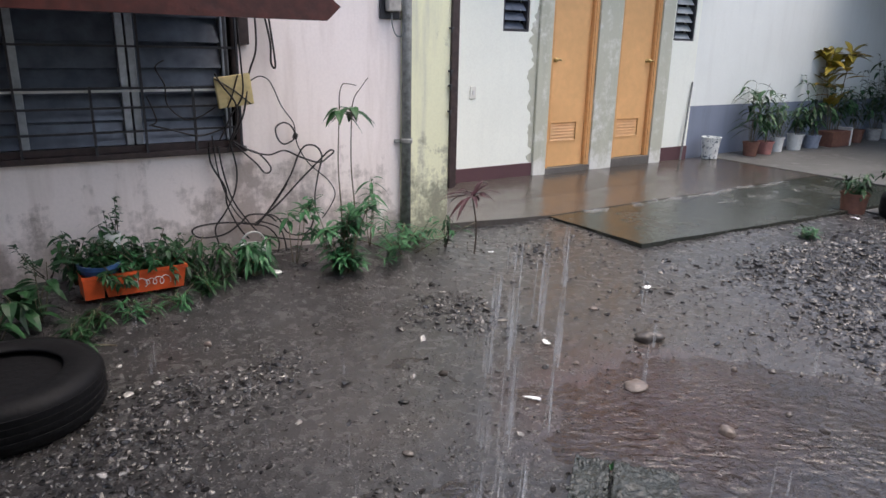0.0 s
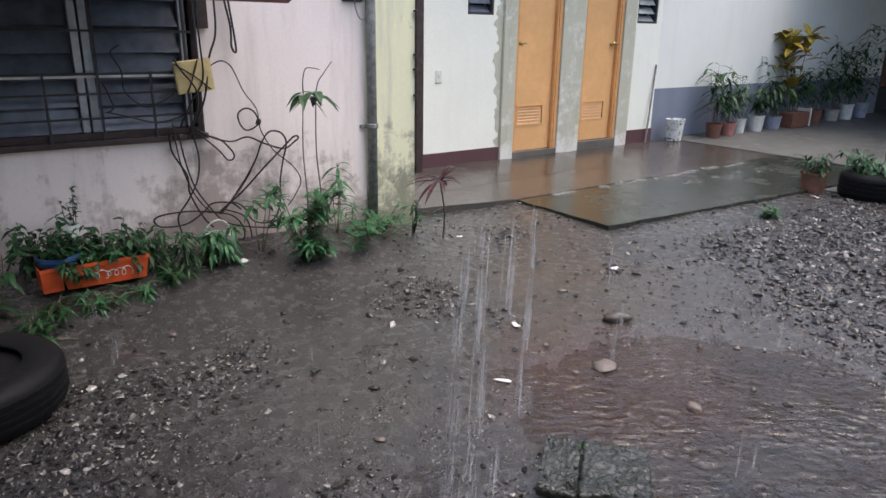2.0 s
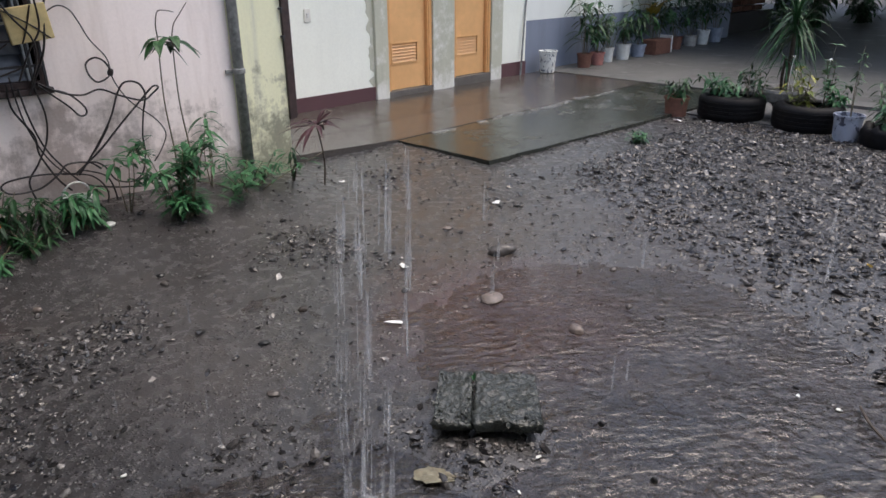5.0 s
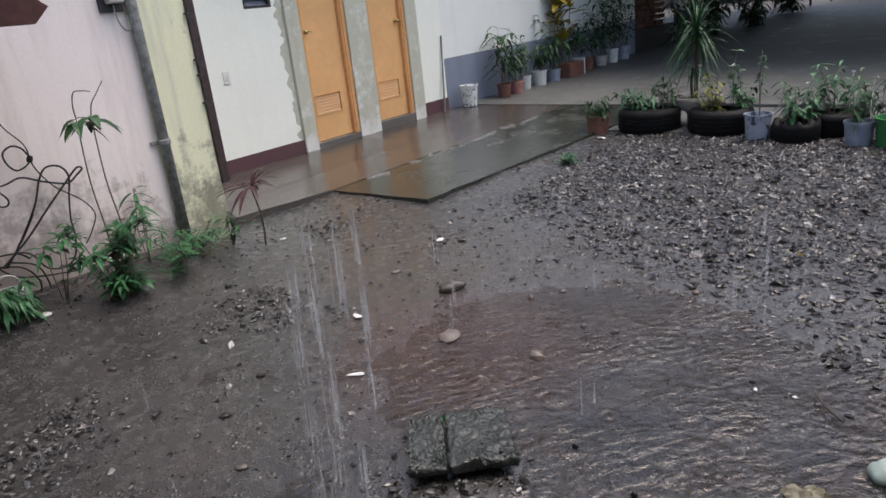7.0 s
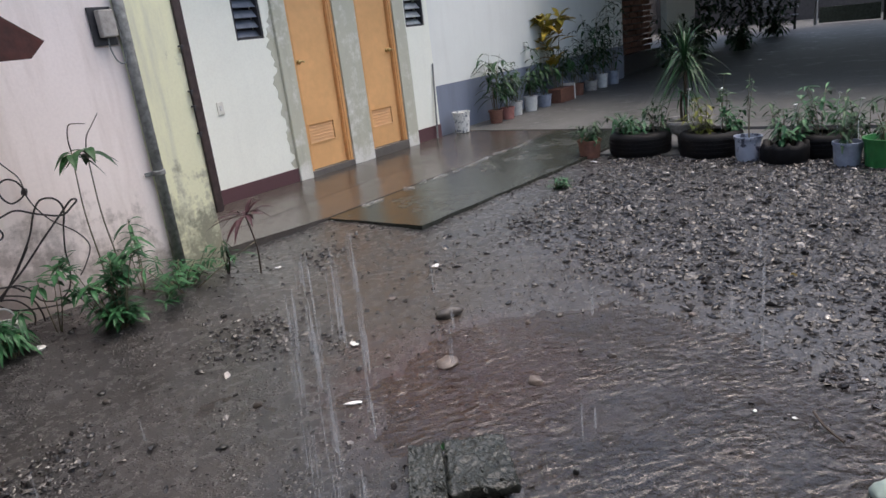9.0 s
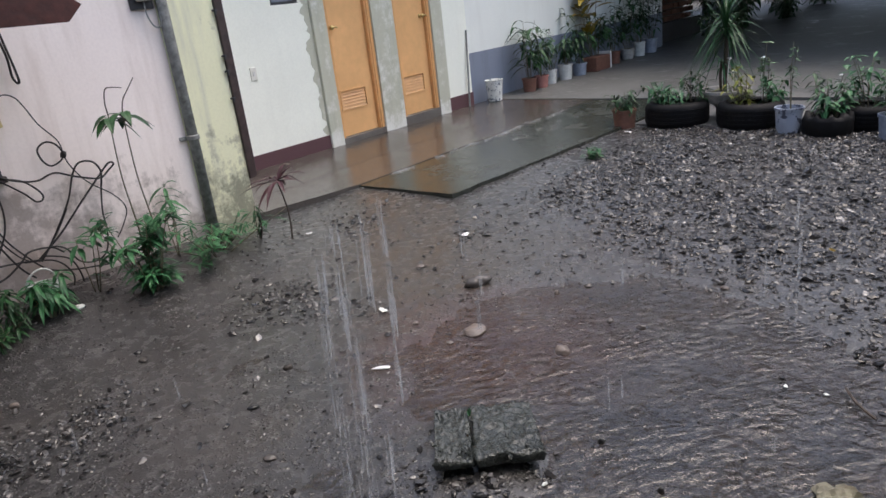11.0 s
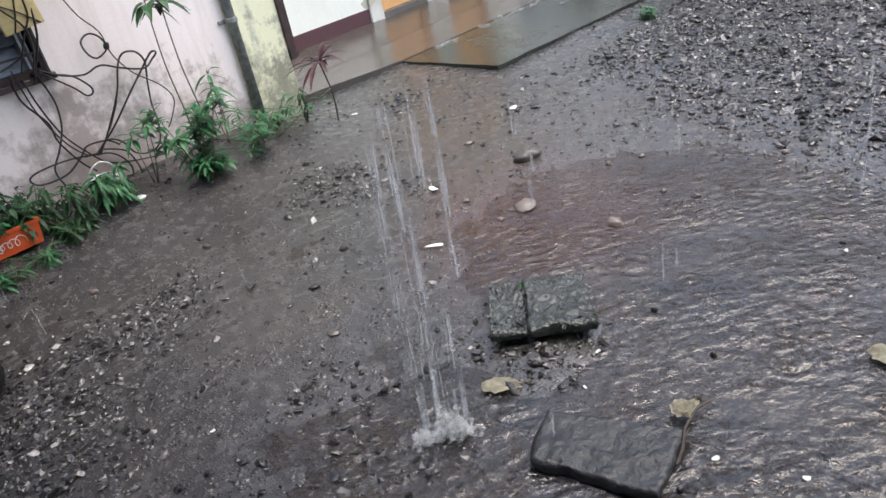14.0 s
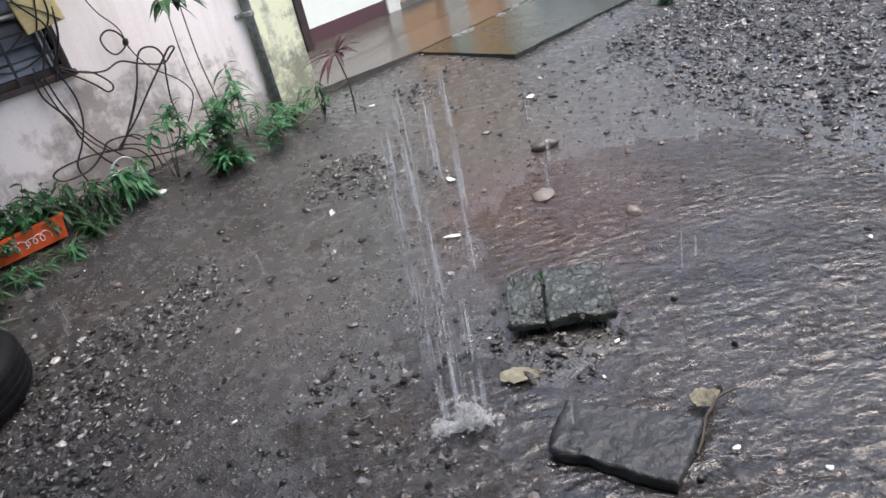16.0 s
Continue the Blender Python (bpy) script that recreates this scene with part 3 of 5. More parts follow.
door(6.12, 6.665, 0.205, 6.60, "door_2", "closed orange flush door with a louvred vent and brass knob")


def louvre(x0, x1, z0, z1, name, label, pane):
    w = thing(name, label, "window", kind="structure")
    bm = bmesh.new()
    for a in ((x0, z0, x0 + 0.025, z1), (x1 - 0.025, z0, x1, z1), (x0 + 0.025, z0, x1 - 0.025, z0 + 0.025), (x0 + 0.025, z1 - 0.025, x1 - 0.025, z1)):
        add_box(bm, a[0], Y + 0.01, a[1], a[2], Y + 0.11, a[3])
    part("window_frame", bm, STEEL, w)
    n = 8
    for k in range(n):
        z = z0 + 0.05 + (z1 - z0 - 0.08) * k / (n - 1)
        bm = bmesh.new()
        bmesh.ops.create_cube(bm, size=1, matrix=Matrix.LocRotScale(((x0 + x1) / 2, Y + 0.06, z), Euler((radians(52), 0, 0)), (x1 - x0 - 0.05, 0.10, 0.005)))
        part("pane", bm, pane, w)
    # near-black sheet right behind the blades gives the unlit room its darkness
    part("dark_room_sheet", box(x0, Y + 0.161, z0, x1, Y + 0.2, z1), STEEL, w)
    return w


def worn_edge(x0, x1, z0, z1, seed, mat):
    """A strip of bare cement whose edge eats raggedly into the white paint."""
    bm = bmesh.new()
    n = 60
    rows = []
    for k in range(n + 1):
        z = z0 + (z1 - z0) * k / n
        bite = 0.5 + 0.9 * noise.noise(Vector((seed, z * 2.3, 0))) + 0.7 * noise.noise(Vector((seed, z * 9, 4))) + 0.4 * noise.noise(Vector((seed, z * 27, 8)))
        x = x1 - (x1 - x0) * min(1.0, max(0.06, bite))
        rows.append([bm.verts.new(p) for p in ((x, Y - 0.0005, z), (x + 0.002, Y - 0.0035, z), (x1, Y - 0.0035, z))])
    for a, b in zip(rows, rows[1:]):
        for q in range(2):
            bm.faces.new((a[q], a[q + 1], b[q + 1], b[q]))
    part("worn_edge", bm, mat, white, "bare cement where the white paint has come off")


worn_edge(4.74, 4.864, 0.242, 2.4, 3.0, PIER)
worn_edge(6.951, 6.99, 0.28, 1.5, 9.0, PIER)


louvre(4.40, 4.74, 1.595, 2.35, "window_2", "small louvred window with dark glass blades", JALOUSIE)
louvre(7.0, 7.38, 1.56, 2.35, "window_3", "small louvred window with grey blades", GREYPANE)
sw = thing("wall_switch", "ivory wall switch plate", "switch", (4.05, Y, 1.0))
part("plate", box(-0.036, -0.012, -0.06, 0.036, -0.0005, 0.06, 0.004), SOCKET, sw)
part("rocker", box(-0.012, -0.018, -0.022, 0.012, -0.011, 0.022, 0.003), PLASTIC_W, sw)

# ---- far wall ----
FY = 6.27
far = thing("wall_far", "long white wall with a blue-grey painted dado", "wall", kind="structure")
part("upper_wall", add_box(box(7.474, FY, 0.74, 14.6, FY + 0.15, 3.2), 17.4, FY, 0.74, 19.6, FY + 0.15, 3.2), FARWHITE, far)
part("dado", add_box(box(7.474, FY - 0.004, -0.1, 14.6, FY + 0.15, 0.738), 17.4, FY - 0.004, -0.1, 19.6, FY + 0.15, 0.738), DADO, far, "blue-grey painted lower wall")
# dark roof-sheet colour on the back stands for shade inside the opening
part("dark_recess_back", box(14.6, FY + 0.6, -0.1, 17.4, FY + 0.7, 3.2), ROOFMAT, far)
solo("leaning_stick", lathe(((0.013, 0.0), (0.011, 0.98)), 10), RUSTY, "thin grey stick leaning against the white wall", "stick", (0, 0, 0)).matrix_basis = pose(7.31, Y - 0.06, 0.10, -3, 8, 0)
brickpile = thing("brick_grille", "dim reddish brick screen in a dark opening", "brick screen", (14.75, FY + 0.3, 0.55))
rnd = random.Random(5)
BRICK = plain("dim_brick", (0.20, 0.095, 0.065), 0.8, grain=25, vary=0.4, per_object=0.8)
bme = mesh_of("brick", box(-0.12, -0.05, -0.05, 0.12, 0.05, 0.05, 0.006), BRICK)
for r in range(14):
    for c in range(8):
        ob = new("brick", bme)
        ob.parent = brickpile
        ob.location = (0.2 + c * 0.27 + (0.13 if r % 2 else 0), rnd.uniform(-0.02, 0.02), r * 0.13)
part("shelf", box(-0.1, -0.1, -0.65, 2.7, 0.1, -0.07), STEEL, brickpile)

# ---- unseen roof added to darken the far court, walls behind the camera ----
solo("unseen_roof_far", box(11.2, -12, 3.5, 31, 14, 3.6), ROOFMAT, "unseen roof added to darken the far court", "roof", kind="structure")
EAVE, OUT = Vector((-0.49, 0.872, 0.0)), Vector((0.872, 0.49, 0.0))


def by_eave(along, out, z):
    """A point given along and out from the house behind the camera."""
    p = EAVE * along + OUT * out
    return (p.x, p.y, z)


# unseen roof: edge follows the drip line, and it darkens the near ground
bm = bmesh.new()
q = [bm.verts.new(by_eave(*c)) for c in ((-5.0, 1.53, 2.42), (3.0, 1.53, 2.42), (3.0, -1.1, 2.86), (-5.0, -1.1, 2.86), (-5.0, 1.53, 2.46), (3.0, 1.53, 2.46), (3.0, -1.1, 2.90), (-5.0, -1.1, 2.90))]
for f in ((0, 3, 2, 1), (4, 5, 6, 7), (0, 1, 5, 4), (1, 2, 6, 5), (2, 3, 7, 6), (3, 0, 4, 7)):
    bm.faces.new([q[k] for k in f])
solo("roof_porch", bm, ROOFMAT, "old sheet roof whose eave drips into the yard", "roof", kind="structure")
# unseen wall added behind the camera, cutting skylight under the roof
bm = prism([by_eave(*c)[:2] for c in ((-5.0, -0.95, 0), (3.0, -0.95, 0), (3.0, -1.1, 0), (-5.0, -1.1, 0))], -0.1, 2.83)
bmesh.ops.recalc_face_normals(bm, faces=bm.faces)
solo("wall_porch", bm, PIER, "unseen plain cement wall added under the eave", "wall", kind="structure")
solo("wall_yard", box(-6.3, -4.2, -0.1, -6.1, 4.5, 2.6), PINK, "plain wall at the end of the yard", "wall", kind="structure")

# ---- window of the pink house ----
win = thing("window_1", "dark louvred window behind a steel grille and tangled wires", "window", kind="structure")
bm = bmesh.new()
for a in ((WX0, WZ0, WX1, WZ0 + 0.035), (WX0, WZ1 - 0.04, WX1, WZ1), (WX0, WZ0 + 0.035, WX0 + 0.04, WZ1 - 0.04), (WX1 - 0.035, WZ0 + 0.035, WX1, WZ1 - 0.04)):
    add_box(bm, a[0], 4.50, a[1], a[2], 4.62, a[3])
part("window_frame", bm, DARKWOOD, win, "dark wooden window frame")
part("sill", box(WX0 - 0.02, 4.47, WZ0 - 0.035, WX1 + 0.015, 4.56, WZ0 - 0.001, 0.006), DARKWOOD, win)
for x0, x1 in ((-0.42, -0.33), (0.095, 0.135), (0.605, 0.645), (0.655, 0.695), (1.165, 1.205)):
    part("mullion", box(x0, 4.53, WZ0 + 0.035, x1, 4.60, WZ1 - 0.04, 0.004), ALU, win, "pale aluminium louvre post")
for x0, x1 in ((-0.91, -0.42), (-0.33, 0.095), (0.135, 0.605), (0.695, 1.165)):
    for k in range(7):
        z = WZ0 + 0.105 + k * 0.14
        bm = bmesh.new()
        bmesh.ops.create_cube(bm, size=1, matrix=Matrix.LocRotScale(((x0 + x1) / 2, 4.575, z), Euler((radians(71 + 5 * math.sin(k * 2.1 + x0 * 5)), 0, 0)), (x1 - x0, 0.15, 0.005)))
        part("pane", bm, JALOUSIE, win)
# dark sheet in place of the shaded room behind the louvres
part("dark_room_sheet", box(WX0, 4.70, WZ0 - 0.1, WX1, 4.76, WZ1 + 0.1), STEEL, win)
for z in (1.18, 1.165, 1.075, 0.945, 1.40):
    part("grille_rail", box(WX0 + 0.02, 4.478, z - 0.006, WX1 - 0.005, 4.492, z + 0.006), STEEL if z != 1.165 else PLASTIC_W, win)
for x in (-0.7, -0.42, -0.14, 0.09, 0.44, 0.70, 0.97, 1.17, 1.235):
    part("grille_bar", box(x - 0.006, 4.464, WZ0 - 0.01, x + 0.006, 4.478, 1.19 if x in (0.44, 0.97) else WZ1), STEEL, win)

hood = thing("window_hood", "red-brown wooden hood jutting over the window", "awning", (0, 0, 0))
bm = bmesh.new()
side = [(-3.5, 1.545), (1.47, 1.545), (1.545, 1.615), (1.37, 1.745), (-3.5, 1.80)]
front = [bm.verts.new((x, 3.70, z)) for x, z in side]
back = [bm.verts.new((x, 3.735, z)) for x, z in side]
bm.faces.new(front)
bm.faces.new(list(reversed(back)))
for k in range(5):
    bm.faces.new((front[k], back[k], back[(k + 1) % 5], front[(k + 1) % 5]))
part("fascia", bm, FASCIA, hood, "wet red-brown fascia board with a cut end")
bm = bmesh.new()
c = [bm.verts.new(p) for p in ((-3.5, 3.738, 1.70), (1.33, 3.738, 1.70), (1.33, 4.508, 2.06), (-3.5, 4.508, 2.06), (-3.5, 3.738, 1.72), (1.33, 3.738, 1.72), (1.33, 4.508, 2.08), (-3.5, 4.508, 2.08))]
for q in ((0, 3, 2, 1), (4, 5, 6, 7), (0, 1, 5, 4), (1, 2, 6, 5), (2, 3, 7, 6), (3, 0, 4, 7)):
    bm.faces.new([c[k] for k in q])
part("sheet", bm, ROOFMAT, hood)
for x in (-1.2, 0.0, 1.25):
    part("rafter", tube(((x, 3.74, 1.66), (x, 4.505, 1.98)), 0.028, 4, soft=False), DARKWOOD, hood)

part("side_board", box(1.255, 4.47, 1.42, 1.315, 4.508, 1.95, 0.004), DARKWOOD, win, "dark board beside the window head")
meter = thing("meter_box", "grey electric box on a black board", "electric box", (2.27, 4.51, 1.70))
part("board", box(-0.075, -0.02, -0.10, 0.07, -0.0005, 0.12, 0.004), STEEL, meter)
part("case", box(-0.04, -0.075, -0.055, 0.055, -0.021, 0.10, 0.008), CEMENT_POT, meter, "grey metal case")
part("wire", tube(((0.0, -0.045, -0.055), (0.0, -0.045, -0.13), (0.03, -0.045, -0.2), (0.075, -0.045, -0.2), (0.085, -0.045, -0.1), (0.07, -0.03, 0.1)), 0.005), RUSTY, meter, smooth=True)

sign = thing("card_sign", "yellowed square card tied with wires before the window", "card", (1.195, 4.42, 1.16))
sign.matrix_basis = pose(1.195, 4.43, 1.16, 4, -7, 0)
part("card", box(-0.105, -0.012, -0.09, 0.105, 0.012, 0.09, 0.006), CARD, sign)
part("tie", tube(((-0.105, -0.016, 0.085), (0.0, -0.018, 0.0), (0.08, -0.016, -0.085)), 0.004), RUBBER, sign)
part("tie", tube(((0.03, -0.016, 0.088), (-0.02, -0.018, -0.02), (-0.06, -0.016, -0.09)), 0.004), RUBBER, sign)

# ---- tangled cables on the pink wall ----
tangle = thing("cable_tangle", "tangle of black cables hanging down the pink wall", "cables")


def cable(points, radius=0.0062, y=4.485, seed=0):
    r = random.Random(seed)
    pts = [(x, y - 0.012 - 0.03 * r.random(), z) for x, z in points]
    part("cable", tube(pts, radius * 0.82, 6, per=8), RUBBER, tangle, smooth=True)


cable(((1.27, 1.19), (1.35, 1.24), (1.41, 1.22), (1.45, 1.16), (1.49, 1.06), (1.56, 0.96), (1.57, 0.88)), 0.0045, seed=1)
cable(((1.57, 0.88), (1.54, 0.94), (1.50, 0.96), (1.45, 0.93), (1.45, 0.87), (1.49, 0.83), (1.55, 0.85), (1.57, 0.88)), seed=2)
cable(((1.57, 0.88), (1.59, 0.80), (1.66, 0.69), (1.78, 0.58), (1.83, 0.48), (1.79, 0.38), (1.74, 0.32)), 0.0045, seed=3)
cable(((1.17, 0.86), (1.24, 0.82), (1.33, 0.78), (1.40, 0.70), (1.40, 0.66), (1.36, 0.66), (1.31, 0.72), (1.23, 0.80), (1.18, 0.85)), seed=4)
cable(((1.18, 0.86), (1.28, 0.80), (1.39, 0.77), (1.49, 0.79), (1.60, 0.74), (1.72, 0.70), (1.80, 0.73), (1.83, 0.76), (1.79, 0.77), (1.70, 0.69), (1.58, 0.59), (1.44, 0.45), (1.28, 0.34)), 0.007, seed=5)
cable(((1.72, 0.65), (1.74, 0.74), (1.71, 0.80), (1.64, 0.81), (1.59, 0.75), (1.52, 0.62), (1.40, 0.45), (1.29, 0.33)), 0.007, seed=6)
cable(((1.04, 0.87), (1.04, 0.74), (1.11, 0.59), (1.12, 0.48), (1.18, 0.33), (1.24, 0.25)), 0.007, seed=7)
cable(((1.09, 0.84), (1.10, 0.70), (1.15, 0.52), (1.22, 0.39), (1.32, 0.27), (1.46, 0.22), (1.64, 0.19)), seed=8)
cable(((1.16, 0.85), (1.19, 0.69), (1.17, 0.55), (1.10, 0.44), (1.04, 0.34), (1.05, 0.24)), seed=9)
cable(((1.29, 0.34), (1.11, 0.37), (0.95, 0.37), (0.90, 0.34), (0.94, 0.30), (1.08, 0.30), (1.19, 0.36), (1.25, 0.40), (1.36, 0.39), (1.42, 0.34)), 0.007, seed=10)
cable(((1.28, 0.33), (1.36, 0.39), (1.43, 0.36), (1.49, 0.26), (1.58, 0.23), (1.65, 0.27), (1.69, 0.38), (1.69, 0.50), (1.72, 0.65)), seed=11)
cable(((1.30, 0.36), (1.43, 0.30), (1.47, 0.20), (1.48, 0.09)), seed=12)
cable(((1.21, 0.35), (1.36, 0.31), (1.43, 0.19), (1.37, 0.05)), seed=13)
cable(((1.34, 1.75), (1.34, 1.42), (1.29, 1.26), (1.24, 1.03), (1.16, 0.86), (1.13, 0.80)), 0.007, y=4.46, seed=14)
cable(((1.41, 1.72), (1.45, 1.49), (1.46, 1.30), (1.44, 1.32), (1.43, 1.45), (1.39, 1.70)), 0.008, seed=15)
cable(((1.23, 1.6), (1.24, 1.32), (1.24, 1.14), (1.17, 1.03), (1.09, 0.88)), y=4.44, seed=16)
cable(((0.82, 1.33), (0.77, 1.29), (0.81, 1.20), (0.82, 1.09), (0.90, 1.01), (0.99, 1.02), (1.08, 1.07)), 0.005, y=4.46, seed=17)
cable(((0.72, 0.98), (0.83, 0.95), (0.97, 0.91), (1.08, 0.93), (1.15, 0.96)), y=4.46, seed=18)
cable(((1.08, 1.26), (1.12, 1.19), (1.19, 1.09), (1.19, 0.98), (1.14, 0.86)), y=4.43, seed=19)
cable(((0.71, 1.14), (0.74, 1.06), (0.75, 1.00), (0.71, 0.98)), 0.005, y=4.46, seed=20)
cable(((1.06, 0.9), (1.08, 0.66), (1.16, 0.44), (1.27, 0.34), (1.4, 0.44), (1.5, 0.58)), 0.005, seed=21)
knot = part("tape_knot", lathe(((0.0, -0.022), (0.014, -0.018), (0.017, 0.0), (0.013, 0.018), (0.0, 0.022)), 10), RUBBER, tangle)
knot.matrix_basis = pose(1.57, 4.46, 0.875, 0, 20, 0)


# ---- plants ----
def blade(bm, p, d, length, width, droop, segs=5, fold=0.25, shape=0.9):
    """One leaf from p along d, folded along its midrib and bowed down."""
    p, d = Vector(p), Vector(d).normalized()
    side = d.cross(Vector((0, 0, 1)))
    side = side.normalized() if side.length > 0.05 else Vector((1, 0, 0))
    rows = []
    for k in range(segs + 1):
        s = k / segs
        c = p + d * (length * s) + Vector((0, 0, -droop * length * s * s))
        w = width * 0.5 * math.sin(math.pi * min(0.985, 0.03 + s ** shape * 0.96))
        lift = Vector((0, 0, fold * w))
        rows.append((bm.verts.new(c + side * w + lift), bm.verts.new(c), bm.verts.new(c - side * w + lift)))
    for a, b in zip(rows, rows[1:]):
        bm.faces.new((a[0], a[1], b[1], b[0]))
        bm.faces.new((a[1], a[2], b[2], b[1]))


def around(r, tilt):
    a = r.uniform(0, 2 * math.pi)
    return Vector((math.cos(a) * math.cos(tilt), math.sin(a) * math.cos(tilt), math.sin(tilt)))


def leafy(name, label, at, mat, seed, stems=8, height=(0.25, 0.5), spread=0.2, leaves=14, size=(0.08, 0.14), width=0.22, droop=0.5, tilt=(-0.2, 0.6), whorl=False, stem_mat=None, lean=(0, 0), stem_r=0.004, start=0.3, category="plant", group="", low=1.0):
    """A plant of several stems, each with its leaves."""
    r = random.Random(seed)
    t = thing(name, label, category, at, group=group)
    for k in range(stems):
        lb = bmesh.new()
        h = r.uniform(*height) * (low if k % 5 in (1, 3) else 1.0)
        wide = spread * (0.55 if low < 1.0 and k % 5 in (1, 3) else 1.0)
        out = Vector((r.uniform(-1, 1) * wide + lean[0], r.uniform(-1, 1) * wide + lean[1], h))
        foot = Vector((out.x * 0.15, out.y * 0.15, -0.02))
        mid = foot.lerp(out, 0.5) + Vector((r.uniform(-0.02, 0.02), r.uniform(-0.02, 0.02), 0.04 * h))
        stem = part("stem", tube((foot, mid, out), stem_r, 5, None, 0.5, per=3), stem_mat or STEM, t, smooth=True)
        for i in range(leaves):
            s = 1.0 - 0.12 * r.random() if whorl and i > leaves * 0.35 else r.uniform(start, 1.0)
            p = foot.lerp(mid, s * 2) if s < 0.5 else mid.lerp(out, s * 2 - 1)
            blade(lb, p, around(r, r.uniform(*tilt)), r.uniform(*size), r.uniform(*size) * width, droop * r.uniform(0.5, 1.4))
        part("foliage", lb, mat, stem)
    return t


def gz(x, y):
    return ground_z(x, y) - 0.004


leafy("garden_shrub", "leafy green shrub with drooping lance-shaped leaves", (1.66, 3.98, gz(1.66, 3.98)), GREEN, 3, 34, (0.25, 0.47), 0.175, 13, (0.075, 0.12), 0.27, 0.38, (-0.25, 0.75), True, low=0.28)
leafy("garden_shrub", "low green shrub with narrow leaves by the wall", (2.17, 4.14, gz(2.17, 4.14)), GREEN, 4, 20, (0.04, 0.24), 0.33, 15, (0.06, 0.12), 0.2, 0.3, (-0.2, 0.5), lean=(0.03, 0))
leafy("garden_shrub", "small shrub with long green leaves against the pipe", (2.0, 4.3, gz(2.0, 4.3)), GREEN, 5, 3, (0.38, 0.5), 0.10, 9, (0.09, 0.13), 0.26, 0.5, (-0.2, 0.6), True)
leafy("garden_shrub", "thin sapling with a few drooping leaves", (1.43, 4.2, gz(1.43, 4.2)), GREEN, 6, 3, (0.22, 0.40), 0.10, 9, (0.08, 0.13), 0.26, 0.4, (-0.15, 0.5), True)


def tall_sapling(at, top, seed, extra):
    r = random.Random(seed)
    t = thing("tall_sapling", "tall bare-stemmed sapling with a drooping leaf crown", "plant", at, group="saplings by the wall")
    tp = Vector(top)
    part("stem", tube(((0, 0, -0.02), tp * 0.33 + Vector((0.012, 0, 0)), tp * 0.66 + Vector((-0.01, 0, 0)), tp), 0.006, 6, None, 0.6), STEM, t, smooth=True)
    lb = bmesh.new()
    for k in range(8):
        a = k * 2.4 + r.random()
        blade(lb, tp + Vector((0, 0, r.uniform(-0.03, 0.01))), (math.cos(a), math.sin(a) * 0.8, r.uniform(-0.05, 0.25)), r.uniform(0.10, 0.15), r.uniform(0.042, 0.056), r.uniform(0.5, 1.0))
    part("crown", lb, DEEP, t)
    part("twig", tube([tp + Vector(p) for p in extra], 0.004, 5, None, 0.6), TWIG, t)


tall_sapling((1.70, 4.12, 0.08), (0.02, 0.0, 0.99), 1, ((0, 0, 0), (0.0, 0, 0.07), (0.02, 0, 0.135), (0.06, 0, 0.14), (0.11, 0, 0.13)))
tall_sapling((1.79, 4.10, 0.08), (0.0, 0.0, 0.985), 2, ((0, 0, 0), (0.02, 0, 0.07), (0.06, 0, 0.12), (0.11, 0, 0.18)))

cord = thing("cordyline", "purple-leaved cordyline on a thin bare stem", "plant", (2.745, 4.12, gz(2.745, 4.12)))
part("stem", tube(((0, 0, -0.02), (0.012, 0, 0.2), (-0.03, 0, 0.42)), 0.007, 6, None, 0.7), TWIG, cord, smooth=True)
lb, r = bmesh.new(), random.Random(8)
for k in range(18):
    a = k * 2.4
    e = r.uniform(0.1, 1.0)
    blade(lb, (-0.03, 0, 0.41 + 0.02 * r.random()), (math.cos(a) * math.cos(e), math.sin(a) * math.cos(e), math.sin(e)), r.uniform(0.19, 0.28), 0.034, r.uniform(0.3, 0.7))
part("leaves", lb, PURPLE, cord)
leafy("seedling", "thin dark seedling with small leaves", (2.58, 4.25, gz(2.58, 4.25)), DEEP, 9, 3, (0.16, 0.28), 0.05, 12, (0.05, 0.08), 0.25, 0.8, (-0.3, 0.4), stem_mat=TWIG)

# planters and pots along the pink wall
for x, w, d, turn in ((0.555, 0.205, 0.08, -1), (0.30, 0.05, 0.075, 3)):
    pl = thing("planter_box", "orange-red plastic planter box with pale scribbled marks", "planter", (x, 4.15, 0.145), turn, group="orange planters")
    bm = bmesh.new()
    rings = []
    for s, z in ((0.92, 0.0), (1.0, 0.105), (1.05, 0.107), (1.05, 0.125), (0.97, 0.125), (0.95, 0.085)):
        rings.append([bm.verts.new((sx * w * s, sy * d * s, z)) for sx, sy in ((-1, -1), (1, -1), (1, 1), (-1, 1))])
    for a, b in zip(rings, rings[1:]):
        for k in range(4):
            bm.faces.new((a[k], a[(k + 1) % 4], b[(k + 1) % 4], b[k]))
    bm.faces.new(list(reversed(rings[0])))
    part("box", bm, PLASTIC_O, pl)
    part("soil", box(-w * 0.93, -d * 0.93, 0.07, w * 0.93, d * 0.93, 0.088), SOIL, pl)
    if w > 0.1:
        for mx, mw, loops in ((-0.055, 0.11, 2.6), (0.05, 0.12, 3.4)):
            pts = []
            for i in range(25):
                u = i / 24
                mz = 0.055 + 0.026 * math.cos(u * loops * 6.28) * (0.5 + u * 0.5)
                pts.append((mx + mw * (u - 0.5) + 0.018 * math.sin(u * loops * 6.28), -d * (0.92 + 0.08 * mz / 0.105) - 0.002, mz))
            part("mark", tube(pts, 0.0022, 4, per=2), PLASTIC_W, pl, "pale scribbled mark")


